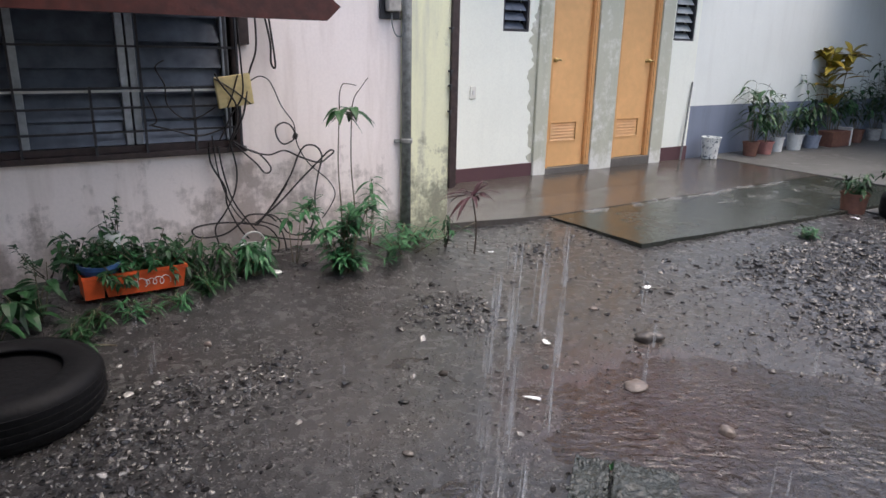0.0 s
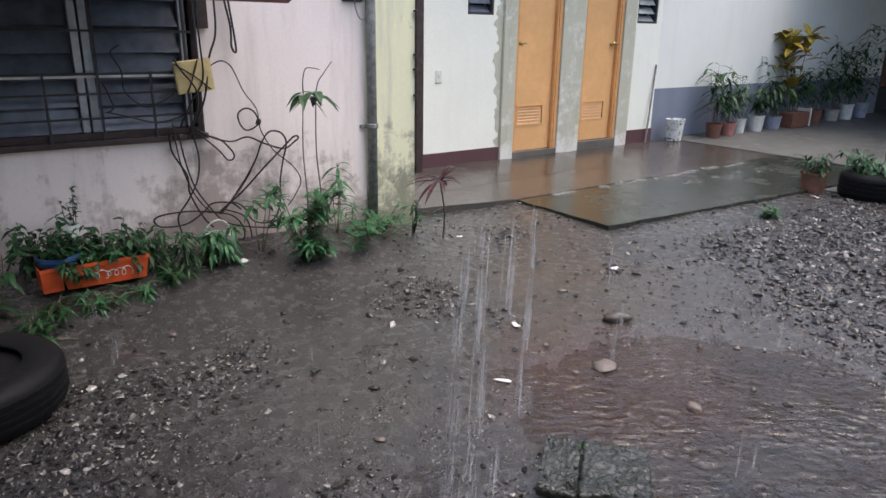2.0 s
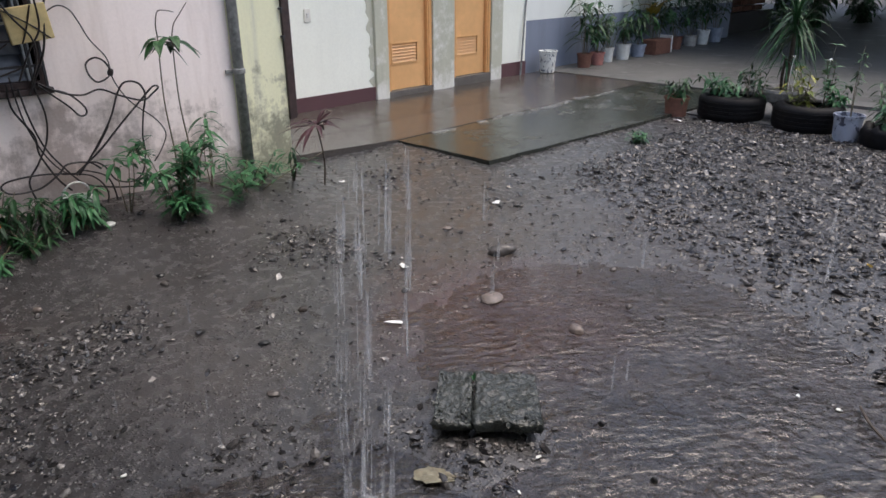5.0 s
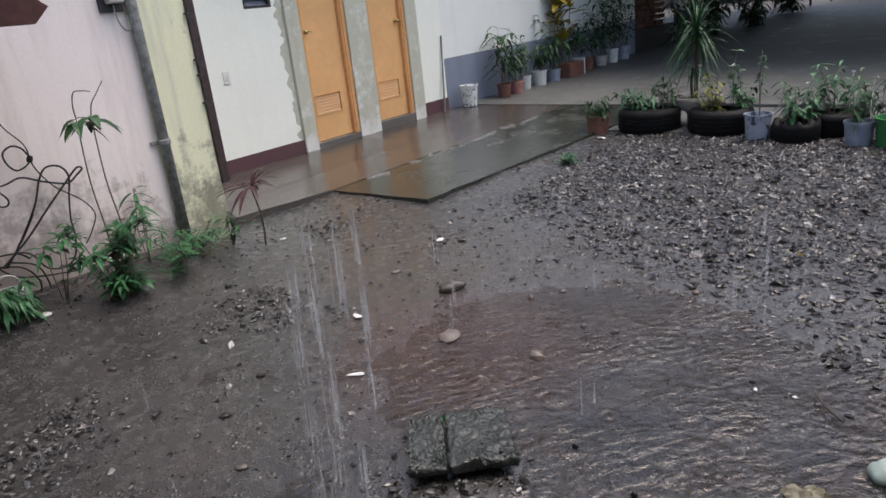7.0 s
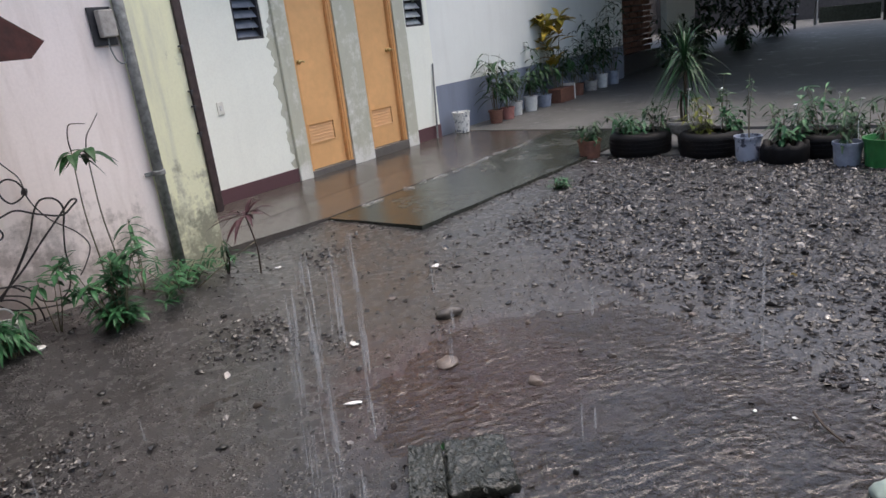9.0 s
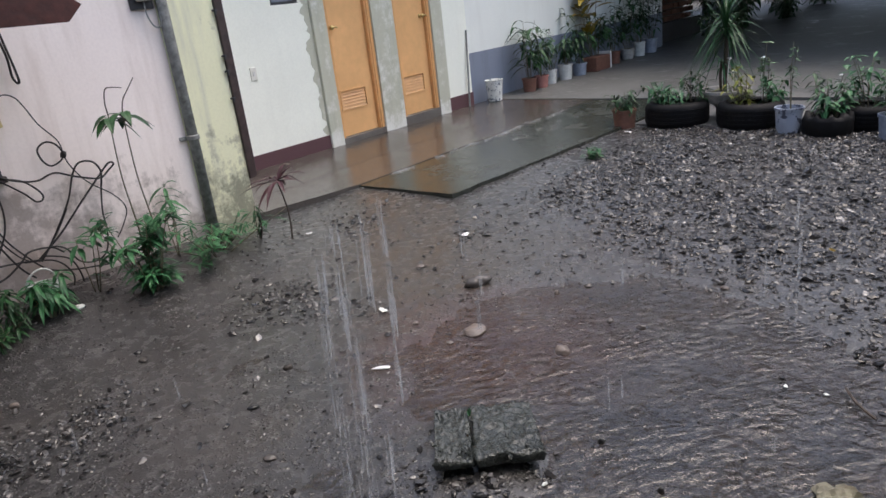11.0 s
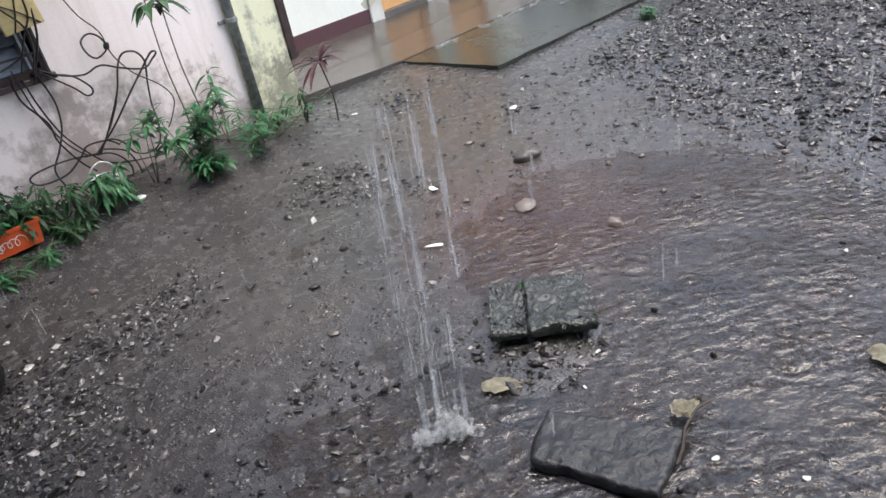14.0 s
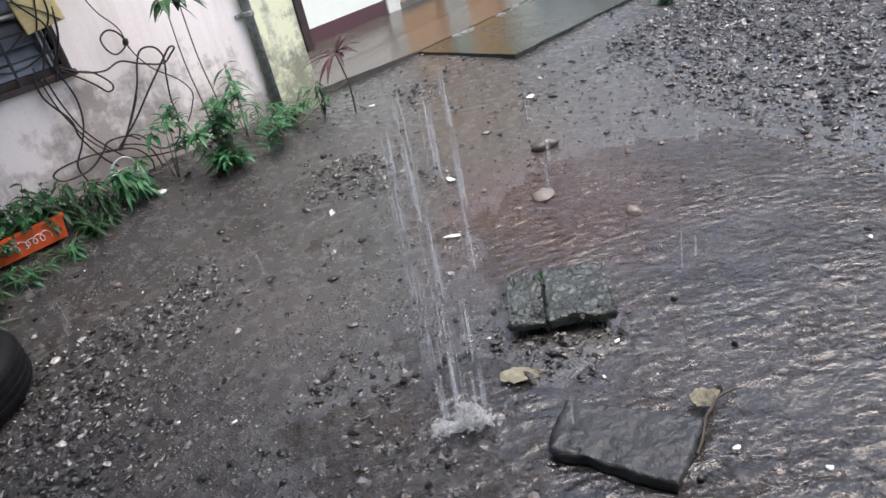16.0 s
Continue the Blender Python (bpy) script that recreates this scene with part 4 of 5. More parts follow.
def pot(name, label, at, r, h, mat, seed=0, flare=1.2, rim=0.012, group="", soil=True, category="pot"):
    t = thing(name, label, category, at, group=group)
    prof = [(r / flare * 0.98, 0.0), (r / flare, 0.004), (r * 0.97, h - rim * 2), (r * 1.05, h - rim * 1.8), (r * 1.06, h), (r * 0.95, h), (r * 0.9, h - 0.05)]
    part("body", lathe(prof, 28), mat, t, smooth=False)
    if soil:
        part("soil", lathe(((0.0, h - 0.052), (r * 0.92, h - 0.045)), 20), SOIL, t)
    return t


pot("basin", "blue plastic basin resting on the orange planter", (0.35, 4.16, 0.262), 0.10, 0.055, PLASTIC_B, flare=1.25, category="basin")
pot("flower_pot", "small white pot half hidden in leaves", (0.43, 4.30, 0.30), 0.055, 0.13, PLASTIC_W)
leafy("potted_herb", "bushy herb filling the orange planter", (0.60, 4.15, 0.22), GREEN, 11, 20, (0.08, 0.20), 0.17, 22, (0.03, 0.055), 0.5, 0.3, (-0.5, 0.8), start=0.1)
leafy("potted_herb", "dark herb spilling over the orange planter", (0.45, 4.10, 0.22), DEEP, 12, 16, (0.02, 0.16), 0.16, 20, (0.03, 0.06), 0.45, 0.6, (-0.6, 0.6), start=0.1)
leafy("potted_herb", "small dense herb in the blue basin", (0.36, 4.17, 0.29), DEEP, 13, 12, (0.06, 0.16), 0.09, 20, (0.03, 0.05), 0.5, 0.4, (-0.5, 0.7), start=0.1)
leafy("climbing_twig", "twiggy vine with small round leaves rising against the wall", (0.46, 4.36, 0.30), DEEP, 14, 4, (0.20, 0.40), 0.07, 16, (0.025, 0.04), 0.6, 0.2, (-0.4, 0.7), stem_mat=TWIG, lean=(-0.04, 0), stem_r=0.003)
leafy("climbing_twig", "twiggy vine with small round leaves beside the basin", (0.12, 4.30, 0.25), DEEP, 15, 5, (0.08, 0.16), 0.14, 14, (0.025, 0.04), 0.6, 0.2, (-0.4, 0.7), stem_mat=TWIG, stem_r=0.003)
leafy("broad_leaf_plant", "dark broad-leaved plant beside the planters", (0.06, 4.05, gz(0.06, 4.05)), DEEP, 16, 9, (0.12, 0.30), 0.16, 3, (0.10, 0.17), 0.42, 0.7, (0.0, 0.6), True)
leafy("broad_leaf_plant", "dark broad-leaved plant by the tyre", (-0.18, 3.85, gz(-0.18, 3.85)), DEEP, 17, 10, (0.10, 0.30), 0.2, 4, (0.10, 0.17), 0.4, 0.8, (0.0, 0.6), True)
leafy("broad_leaf_plant", "dark broad-leaved plant in the shade of the window", (-0.35, 4.15, gz(-0.35, 4.15)), DEEP, 18, 10, (0.15, 0.40), 0.2, 4, (0.10, 0.17), 0.4, 0.8, (0.0, 0.6), True)
for k, (x, y, m, h) in enumerate(((0.28, 3.92, DEEP, 0.10), (0.48, 3.93, GREEN, 0.10), (0.68, 3.95, GREEN, 0.11), (0.16, 3.80, DEEP, 0.12), (0.85, 4.02, DEEP, 0.12), (0.95, 4.1, DEEP, 0.15), (0.82, 4.2, DEEP, 0.2), (0.1, 3.62, DEEP, 0.1))):
    leafy("weed_tuft", "low tuft of narrow-leaved weeds on the mud", (x, y, gz(x, y)), m, 30 + k, 7, (h * 0.4, h), 0.10, 9, (0.06, 0.12), 0.16, 0.6, (-0.1, 0.7), start=0.1, group="weeds by the planters")

leafy("potted_herb", "leafy green shrub behind the orange planter", (0.55, 4.30, 0.2), DEEP, 24, 11, (0.14, 0.30), 0.2, 18, (0.05, 0.09), 0.42, 0.5, (-0.5, 0.7), start=0.2)
leafy("potted_herb", "dark herb with round leaves behind the planters", (0.25, 4.27, 0.2), DEEP, 25, 14, (0.10, 0.26), 0.18, 18, (0.04, 0.08), 0.5, 0.5, (-0.5, 0.7), start=0.2)
leafy("potted_herb", "trailing green herb at the planter's end", (0.78, 4.18, 0.2), DEEP, 26, 12, (0.04, 0.2), 0.12, 16, (0.04, 0.08), 0.4, 0.7, (-0.5, 0.6), start=0.2)
pail = pot("pail", "white plastic pail with a raised wire handle", (1.20, 4.28, gz(1.20, 4.28) - 0.035), 0.075, 0.16, PLASTIC_W, category="pail")
part("handle", tube([(0.078 * math.cos(a), -0.03 * math.sin(a), 0.15 + 0.10 * math.sin(a)) for a in [math.pi * k / 8 for k in range(9)]], 0.006, 6), PLASTIC_W, pail, "white curved handle", smooth=True)
part("label_band", lathe(((0.0755, 0.06), (0.0765, 0.105)), 24), CARD, pail, "yellow printed band")
leafy("spider_plant", "bushy green plant with arching leaves before the pail", (1.16, 4.12, gz(1.16, 4.12)), GREEN, 21, 11, (0.08, 0.22), 0.10, 14, (0.07, 0.12), 0.24, 0.8, (-0.1, 0.8), True)
leafy("spider_plant", "arching green plant at the foot of the wall", (1.0, 4.2, gz(1.0, 4.2)), DEEP, 22, 6, (0.08, 0.2), 0.10, 9, (0.07, 0.11), 0.24, 0.8, (-0.1, 0.8), True)
solo("plastic_bag", lathe(((0.0, 0.0), (0.03, 0.003), (0.034, 0.012), (0.015, 0.022), (0.0, 0.02)), 7), PLASTIC_W, "crumpled white plastic scrap", "litter", (1.28, 4.10, gz(1.28, 4.1)))


def tyre(name, label, at, R, h, seed=0, scallop=False, group="", tread=True, fill=0.7):
    t = thing(name, label, "tyre planter", at, group=group)
    ri = R * 0.62
    prof = [(ri, h * 0.04), (R * 0.80, 0.0), (R * 0.95, h * 0.06), (R, h * 0.2), (R, h * 0.8), (R * 0.95, h * 0.94), (R * 0.80, h), (ri, h * 0.96), (ri * 0.97, h * 0.92), (ri * 1.02, h * 0.86), (R * 0.85, h * 0.8), (R * 0.85, h * 0.3), (ri, h * 0.2), (ri, h * 0.04)]
    bm = bmesh.new()
    n = 36
    rings = [[bm.verts.new((r * math.cos(2 * math.pi * k / n), r * math.sin(2 * math.pi * k / n), z + (0.035 * (k % 4 == 0) if scallop and z > h * 0.9 else 0))) for k in range(n)] for r, z in prof]
    for a, b in zip(rings, rings[1:]):
        for k in range(n):
            bm.faces.new((a[k], a[(k + 1) % n], b[(k + 1) % n], b[k]))
    part("casing", bm, TYRE, t, smooth=True)
    if tread:
        for q in range(4):
            z = h * (0.25 + 0.15 * q)
            part("tread_rib", lathe(((R * 0.99, z), (R * 1.012, z + 0.004), (R * 1.012, z + h * 0.08), (R * 0.99, z + h * 0.085)), n), TYRE, t)
    part("soil", lathe(((0.0, h * fill), (R * 0.845, h * (fill - 0.04))), 20), SOIL, t)
    return t


tyre("tyre_planter", "old black tyre lying flat at the yard's edge", (-0.13, 3.28, gz(0, 3.2) + 0.0), 0.36, 0.20, fill=0.34)

# ---- planters between yard and court ----
grp = "planters across the yard"
pot("flower_pot", "brown clay pot at the slab's end", (6.62, 3.44, 0.0), 0.12, 0.21, CLAY, group=grp)
tyre("tyre_planter", "black tyre planter with ferny greens", (6.90, 3.0, 0.0), 0.31, 0.25, group=grp)
tyre("tyre_planter", "ribbed black tyre planter with yellow-green plants", (6.88, 2.28, 0.0), 0.30, 0.25, group=grp)
pot("flower_pot", "blue-grey pot with dark smears", (6.62, 1.88, 0.0), 0.118, 0.24, SMEARED, group=grp)
tyre("tyre_planter", "cut tyre planter with a scalloped rim", (6.62, 1.57, 0.0), 0.20, 0.17, scallop=True, group=grp, tread=False)
tyre("tyre_planter", "black tyre planter behind the grey pot", (6.92, 1.32, 0.0), 0.26, 0.22, group=grp)
pot("flower_pot", "grey-blue plastic pot by the tyres", (6.50, 1.07, 0.0), 0.115, 0.21, PLASTIC_GREY, group=grp)
pot("basin", "green plastic tub with a stick", (6.48, 0.80, 0.0), 0.165, 0.25, PLASTIC_G, group=grp, category="tub")
urn = thing("planter_urn", "pale cement bowl planter on a pedestal", "planter", (7.18, 2.62, -0.07), group=grp)
part("pedestal", lathe(((0.11, 0.0), (0.11, 0.02), (0.075, 0.05), (0.08, 0.2), (0.10, 0.23)), 24), CEMENT_POT, urn)
part("bowl", lathe(((0.10, 0.231), (0.20, 0.27), (0.24, 0.34), (0.25, 0.36), (0.25, 0.385), (0.22, 0.385), (0.20, 0.34)), 28), CEMENT_POT, urn)
part("soil", lathe(((0.0, 0.36), (0.205, 0.35)), 20), SOIL, urn)

drac = thing("dracaena", "spiky dracaena with a fountain of narrow leaves", "plant", (7.18, 2.62, 0.285))
part("trunk", tube(((0, 0, -0.03), (0.015, 0, 0.35), (0, 0, 0.72)), 0.022, 7, None, 0.7), TWIG, drac, smooth=True)
part("trunk", tube(((0.06, 0.05, -0.03), (0.05, 0.06, 0.15), (0.05, 0.05, 0.30)), 0.016, 7, None, 0.8), TWIG, drac, smooth=True)
lb, r = bmesh.new(), random.Random(40)
for k in range(110):
    e = r.uniform(-0.9, 1.5)
    blade(lb, (0.01 * r.uniform(-1, 1), 0, r.uniform(0.5, 0.74)), around(r, e), r.uniform(0.36, 0.58) * (1.2 if e > 1.0 else 0.95), 0.021, r.uniform(0.45, 1.0) * (1.2 - 0.5 * e) if e > -0.2 else 0.5, 7, 0.3, 0.55)
part("leaves", lb, DEEP, drac)
leafs = bmesh.new()
for k in range(20):
    blade(leafs, (0.05, 0.05, r.uniform(0.2, 0.3)), around(r, r.uniform(-0.2, 1.0)), r.uniform(0.25, 0.4), 0.022, 0.8, 6, 0.3, 0.55)
part("leaves", leafs, GREEN, drac)

for x, y, z, m, seed, stems, hh, sp, n, size, w, dr, label in (
        (6.62, 3.44, 0.17, DEEP, 51, 9, (0.10, 0.24), 0.12, 12, (0.07, 0.12), 0.3, 0.7, "green potted plant in the clay pot"),
        (6.90, 3.08, 0.17, GREEN, 52, 12, (0.12, 0.30), 0.24, 16, (0.07, 0.13), 0.28, 0.7, "ferny greens in the tyre planter"),
        (6.90, 2.82, 0.17, DEEP, 53, 7, (0.2, 0.42), 0.13, 14, (0.07, 0.12), 0.3, 0.6, "leafy stems in the tyre planter"),
        (6.88, 2.35, 0.17, YELLOWGREEN, 54, 10, (0.16, 0.40), 0.16, 10, (0.07, 0.13), 0.28, 0.5, "yellow-green croton in the tyre planter"),
        (6.90, 2.15, 0.17, GREEN, 55, 7, (0.15, 0.35), 0.15, 12, (0.08, 0.14), 0.3, 0.6, "green croton in the tyre planter"),
        (7.0, 2.2, 0.17, PALE, 56, 3, (0.45, 0.60), 0.10, 12, (0.06, 0.10), 0.6, 0.2, "pale variegated shrub behind the tyres"),
        (6.62, 1.87, 0.19, DEEP, 57, 2, (0.55, 0.72), 0.03, 16, (0.05, 0.08), 0.4, 0.5, "thin dark shrub in the blue-grey pot"),
        (6.62, 1.55, 0.12, GREEN, 58, 8, (0.15, 0.34), 0.16, 11, (0.08, 0.14), 0.34, 0.6, "bright green plant in the cut tyre"),
        (6.92, 1.32, 0.15, GREEN, 59, 9, (0.25, 0.50), 0.2, 12, (0.08, 0.15), 0.3, 0.5, "leafy shrub in the rear tyre"),
        (6.95, 1.65, 0.05, DEEP, 60, 8, (0.2, 0.45), 0.2, 13, (0.08, 0.14), 0.25, 0.6, "dark greens behind the planters"),
        (6.50, 1.07, 0.16, DEEP, 61, 7, (0.15, 0.38), 0.12, 11, (0.08, 0.15), 0.22, 0.6, "dark plant in the grey pot"),
        (7.05, 0.95, 0.03, DEEP, 62, 9, (0.25, 0.55), 0.22, 12, (0.10, 0.18), 0.22, 0.6, "dark shrub behind the green tub"),
        (6.48, 0.80, 0.2, DEEP, 63, 4, (0.10, 0.25), 0.10, 9, (0.05, 0.09), 0.3, 0.6, "small plant in the green tub"),
        (6.95, 0.45, 0.03, DEEP, 64, 10, (0.2, 0.5), 0.22, 12, (0.10, 0.18), 0.22, 0.6, "dark shrub at the end of the planters")):
    leafy("potted_plant", label, (x, y, z), m, seed, stems, hh, sp, n, size, w, dr, (-0.2, 0.8), group="plants across the yard")
stake = solo("garden_stake", tube(((0, 0, 0), (0.03, -0.06, 0.32), (0.07, -0.11, 0.62)), 0.010, 6), STEM, "pale stick standing in the green tub", "stick", (6.46, 0.84, 0.2))
for k, (x, y, z) in enumerate(((7.0, 2.48, 0.50), (7.02, 2.22, 0.62), (6.98, 2.52, 0.63), (6.95, 1.55, 0.45), (6.9, 1.2, 0.55), (6.75, 1.02, 0.52))):
    lb, r = bmesh.new(), random.Random(70 + k)
    for i in range(6):
        blade(lb, (0, 0, 0), around(r, r.uniform(0.1, 0.9)), 0.034, 0.026, 0.2, 3)
    tube(((0.01, 0, -0.4), (0, 0.01, -0.2), (0, 0, 0)), 0.003, 4, lb)
    solo("white_flower", lb, PAPER, "small white flower on a thin stem", "flower", (x, y, z), group="white flowers")

# ---- pots along the far wall ----
grp = "pots along the far wall"
pot("bucket", "white bucket with dark blotches by the grey wall", (8.02, 6.03, 0.062), 0.125, 0.29, BLOTCHED, soil=False, flare=1.3, category="bucket")
PINKPOT = plain("faded_pink_plastic", (0.46, 0.20, 0.17), 0.5, grain=16, vary=0.25)
for x, y, rad, h, m, label in (
        (8.78, 5.93, 0.13, 0.25, CLAY, "reddish plastic pot"), (9.16, 5.95, 0.13, 0.23, PINKPOT, "faded pink pot"), (9.55, 6.02, 0.12, 0.27, PLASTIC_W, "white plastic pot"),
        (9.98, 6.0, 0.14, 0.30, PLASTIC_W, "tall white plastic pot"), (10.45, 6.0, 0.15, 0.25, PLASTIC_GREY, "blue-grey pot"), (11.85, 6.05, 0.14, 0.27, CLAY, "brown clay pot"),
        (12.5, 6.08, 0.15, 0.24, CEMENT_POT, "grey cement pot"), (12.95, 6.05, 0.14, 0.33, PLASTIC_W, "tall pale pot"), (13.5, 6.06, 0.16, 0.34, PLASTIC_GREY, "blue-grey tub")):
    pot("flower_pot", label + " by the far wall", (x, y, 0.062), rad * 0.82, h * 0.78, m, group=grp)
tb = thing("planter_box", "brown box planter with a white end board", "planter", (11.05, 5.98, 0.062), group=grp)
part("box", box(-0.28, -0.13, 0.0, 0.24, 0.13, 0.235, 0.01), CLAY, tb)
part("end_board", box(0.243, -0.13, 0.0, 0.29, 0.13, 0.28, 0.006), PLASTIC_W, tb, "white end board")
for x, y, z, m, seed, stems, hh, sp, n, size, w, dr, label in (
        (8.85, 5.98, 0.28, DEEP, 81, 8, (0.40, 0.85), 0.30, 10, (0.20, 0.34), 0.17, 0.7, "arching dark plant in the red pot"),
        (9.20, 5.98, 0.27, DEEP, 82, 9, (0.3, 0.70), 0.18, 13, (0.10, 0.18), 0.25, 0.7, "bushy dark potted plant by the wall"),
        (9.55, 6.02, 0.3, DEEP, 83, 9, (0.3, 0.65), 0.18, 14, (0.08, 0.14), 0.3, 0.6, "small-leaved green plant in a white pot"),
        (9.98, 6.0, 0.33, DEEP, 84, 8, (0.2, 0.50), 0.16, 13, (0.10, 0.18), 0.3, 0.7, "dark leafy plant in the tall white pot"),
        (10.45, 6.0, 0.28, DEEP, 85, 8, (0.4, 0.90), 0.2, 12, (0.15, 0.26), 0.24, 0.7, "dark long-leaved shrub by the wall"),
        (10.95, 6.0, 0.33, YELLOWLEAF, 86, 8, (0.80, 1.25), 0.22, 10, (0.26, 0.40), 0.38, 0.4, "tall yellow croton with broad leaves"),
        (11.1, 6.0, 0.33, DEEP, 87, 9, (0.4, 0.85), 0.2, 12, (0.15, 0.24), 0.24, 0.6, "dark shrub in the box planter"),
        (11.85, 6.05, 0.3, DEEP, 88, 8, (0.4, 0.95), 0.22, 14, (0.14, 0.24), 0.22, 0.6, "dark shrub in a clay pot"),
        (12.5, 6.08, 0.27, DEEP, 89, 10, (0.5, 1.30), 0.25, 18, (0.10, 0.2), 0.28, 0.6, "tall bushy plant by the far wall"),
        (12.95, 6.05, 0.36, DEEP, 90, 9, (0.6, 1.50), 0.25, 18, (0.12, 0.2), 0.25, 0.6, "tall leafy plant in a pale pot"),
        (13.5, 6.06, 0.38, DEEP, 91, 9, (0.5, 1.40), 0.25, 18, (0.12, 0.22), 0.25, 0.6, "tall dark plant in the tub"),
        (16.5, 5.9, 0.06, DEEP, 92, 12, (0.5, 1.20), 0.5, 20, (0.16, 0.3), 0.25, 0.6, "dark shrubs before the opening"),
        (18.3, 5.8, 0.06, DEEP, 93, 14, (0.6, 1.10), 0.6, 20, (0.16, 0.3), 0.25, 0.6, "dark shrubs by the white wall"),
        (21.5, 6.8, 0.06, DEEP, 94, 16, (1.2, 3.0), 0.8, 34, (0.25, 0.45), 0.25, 0.6, "tall dark tree-like shrub in the court"),
        (23.5, 6.2, 0.06, DEEP, 95, 14, (0.8, 2.6), 0.7, 30, (0.25, 0.4), 0.25, 0.6, "dark bushy shrub in the court"),
        (25.5, 5.6, 0.06, DEEP, 96, 14, (0.5, 1.8), 0.7, 26, (0.25, 0.4), 0.25, 0.6, "dark shrub by the far fence"),
        (20.5, 5.3, 0.06, DEEP, 97, 10, (0.3, 0.7), 0.4, 18, (0.16, 0.3), 0.25, 0.6, "low dark plants in the court")):
    leafy("potted_plant", label, (x, y, 0.062 + (z - 0.062) * 0.78), m, seed, stems, hh, sp, n, size, w, dr, (0.1, 1.1) if m is YELLOWLEAF else (-0.2, 0.9), m is YELLOWLEAF, start=0.05 if x > 15 else 0.3, group="plants along the far wall")

# ---- far fence and dark building behind the court ----
fence = thing("mesh_fence", "low greenish mesh fence at the end of the court", "fence", (0, 0, 0))
MESHY = plain("faded_green_panel", (0.16, 0.20, 0.17), 0.6, grain=12, vary=0.4)
for k in range(6):
    y0 = 5.2 - k * 2.4
    x0 = 31.0 - k * 1.0
    p = part("panel", box(-1.15, -0.02, 0.12, 1.15, 0.02, 0.70), MESHY, fence)
    p.matrix_basis = pose(x0, y0 - 1.2, 0.0, 0, 0, 67.4)
    p = part("post", box(-0.05, -0.05, 0.0, 0.05, 0.05, 1.1, 0.008), ALU if k == 0 else STEEL, fence)
    p.matrix_basis = pose(x0 + 0.5, y0, 0.062, 0, 0, 67.4)
rack = thing("slatted_bench", "pale slatted bench in the far court", "bench", (29.6, 6.2, 0.062))
for k in range(3):
    part("slat", box(-0.05, -0.7, 0.5 + 0.28 * k, 0.05, 0.7, 0.55 + 0.28 * k, 0.006), ALU, rack)
for y in (-0.6, 0.6):
    part("leg", box(-0.04, y - 0.04, 0.0, 0.04, y + 0.04, 1.15, 0.006), STEEL, rack)
# dark roof-sheet colour here stands for the unlit interior beyond the fence
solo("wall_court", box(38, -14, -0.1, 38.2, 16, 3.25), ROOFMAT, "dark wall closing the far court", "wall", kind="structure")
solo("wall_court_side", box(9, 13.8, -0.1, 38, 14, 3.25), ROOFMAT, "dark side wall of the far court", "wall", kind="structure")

# ---- concrete cover and flat stone in the puddle ----
cover = thing("drain_cover", "mossy concrete drain cover cracked in two on pebbles", "drain cover", (1.541, 1.609, 0.0), -49.5)
cover.matrix_basis = pose(1.541, 1.609, 0.004, -4.5, 0, -49.5)


def quad_slab(corners, z0, z1, seed, cut=0.014, n=36, lump=0.009):
    """A slab over four corners with chipped edges and a lumpy, pitted top."""
    bm = bmesh.new()
    vs = {}
    p = [Vector((x, y, 0)) for x, y in corners]
    for i in range(n + 1):
        for j in range(n + 1):
            c = p[0].lerp(p[1], i / n).lerp(p[3].lerp(p[2], i / n), j / n)
            o = Vector((c.x * 14 + seed, c.y * 14, seed))
            edge = min(i, j, n - i, n - j)
            if edge == 0:
                c += cut * Vector((noise.noise(o), noise.noise(o + Vector((9, 4, 2))), 0))
            z = z1 + lump * noise.noise(o * 0.8) + lump * 0.7 * noise.noise(o * 2.7) + lump * 0.4 * noise.noise(o * 6.1) - max(0, noise.noise(o * 4 + Vector((3, 3, 3))) - 0.25) * lump * 1.6
            vs[i, j] = bm.verts.new((c.x, c.y, z - (0.009 if edge == 0 else 0)))
    for i in range(n):
        for j in range(n):
            bm.faces.new((vs[i, j], vs[i + 1, j], vs[i + 1, j + 1], vs[i, j + 1]))
    rim = [vs[i, 0] for i in range(n)] + [vs[n, j] for j in range(n)] + [vs[i, n] for i in range(n, 0, -1)] + [vs[0, j] for j in range(n, 0, -1)]
    centre = sum(p, Vector()) / 4
    low = [bm.verts.new((centre.x + (v.co.x - centre.x) * 0.93, centre.y + (v.co.y - centre.y) * 0.93, z0)) for v in rim]
    for k in range(len(rim)):
        bm.faces.new((rim[k], low[k], low[(k + 1) % len(rim)], rim[(k + 1) % len(rim)]))
    return bm


def rough_slab(x0, x1, y0, y1, z0, z1, seed, cut=0.016):
    return quad_slab(((x0, y0), (x1, y0), (x1, y1), (x0, y1)), z0, z1, seed, cut, 40, 0.013)


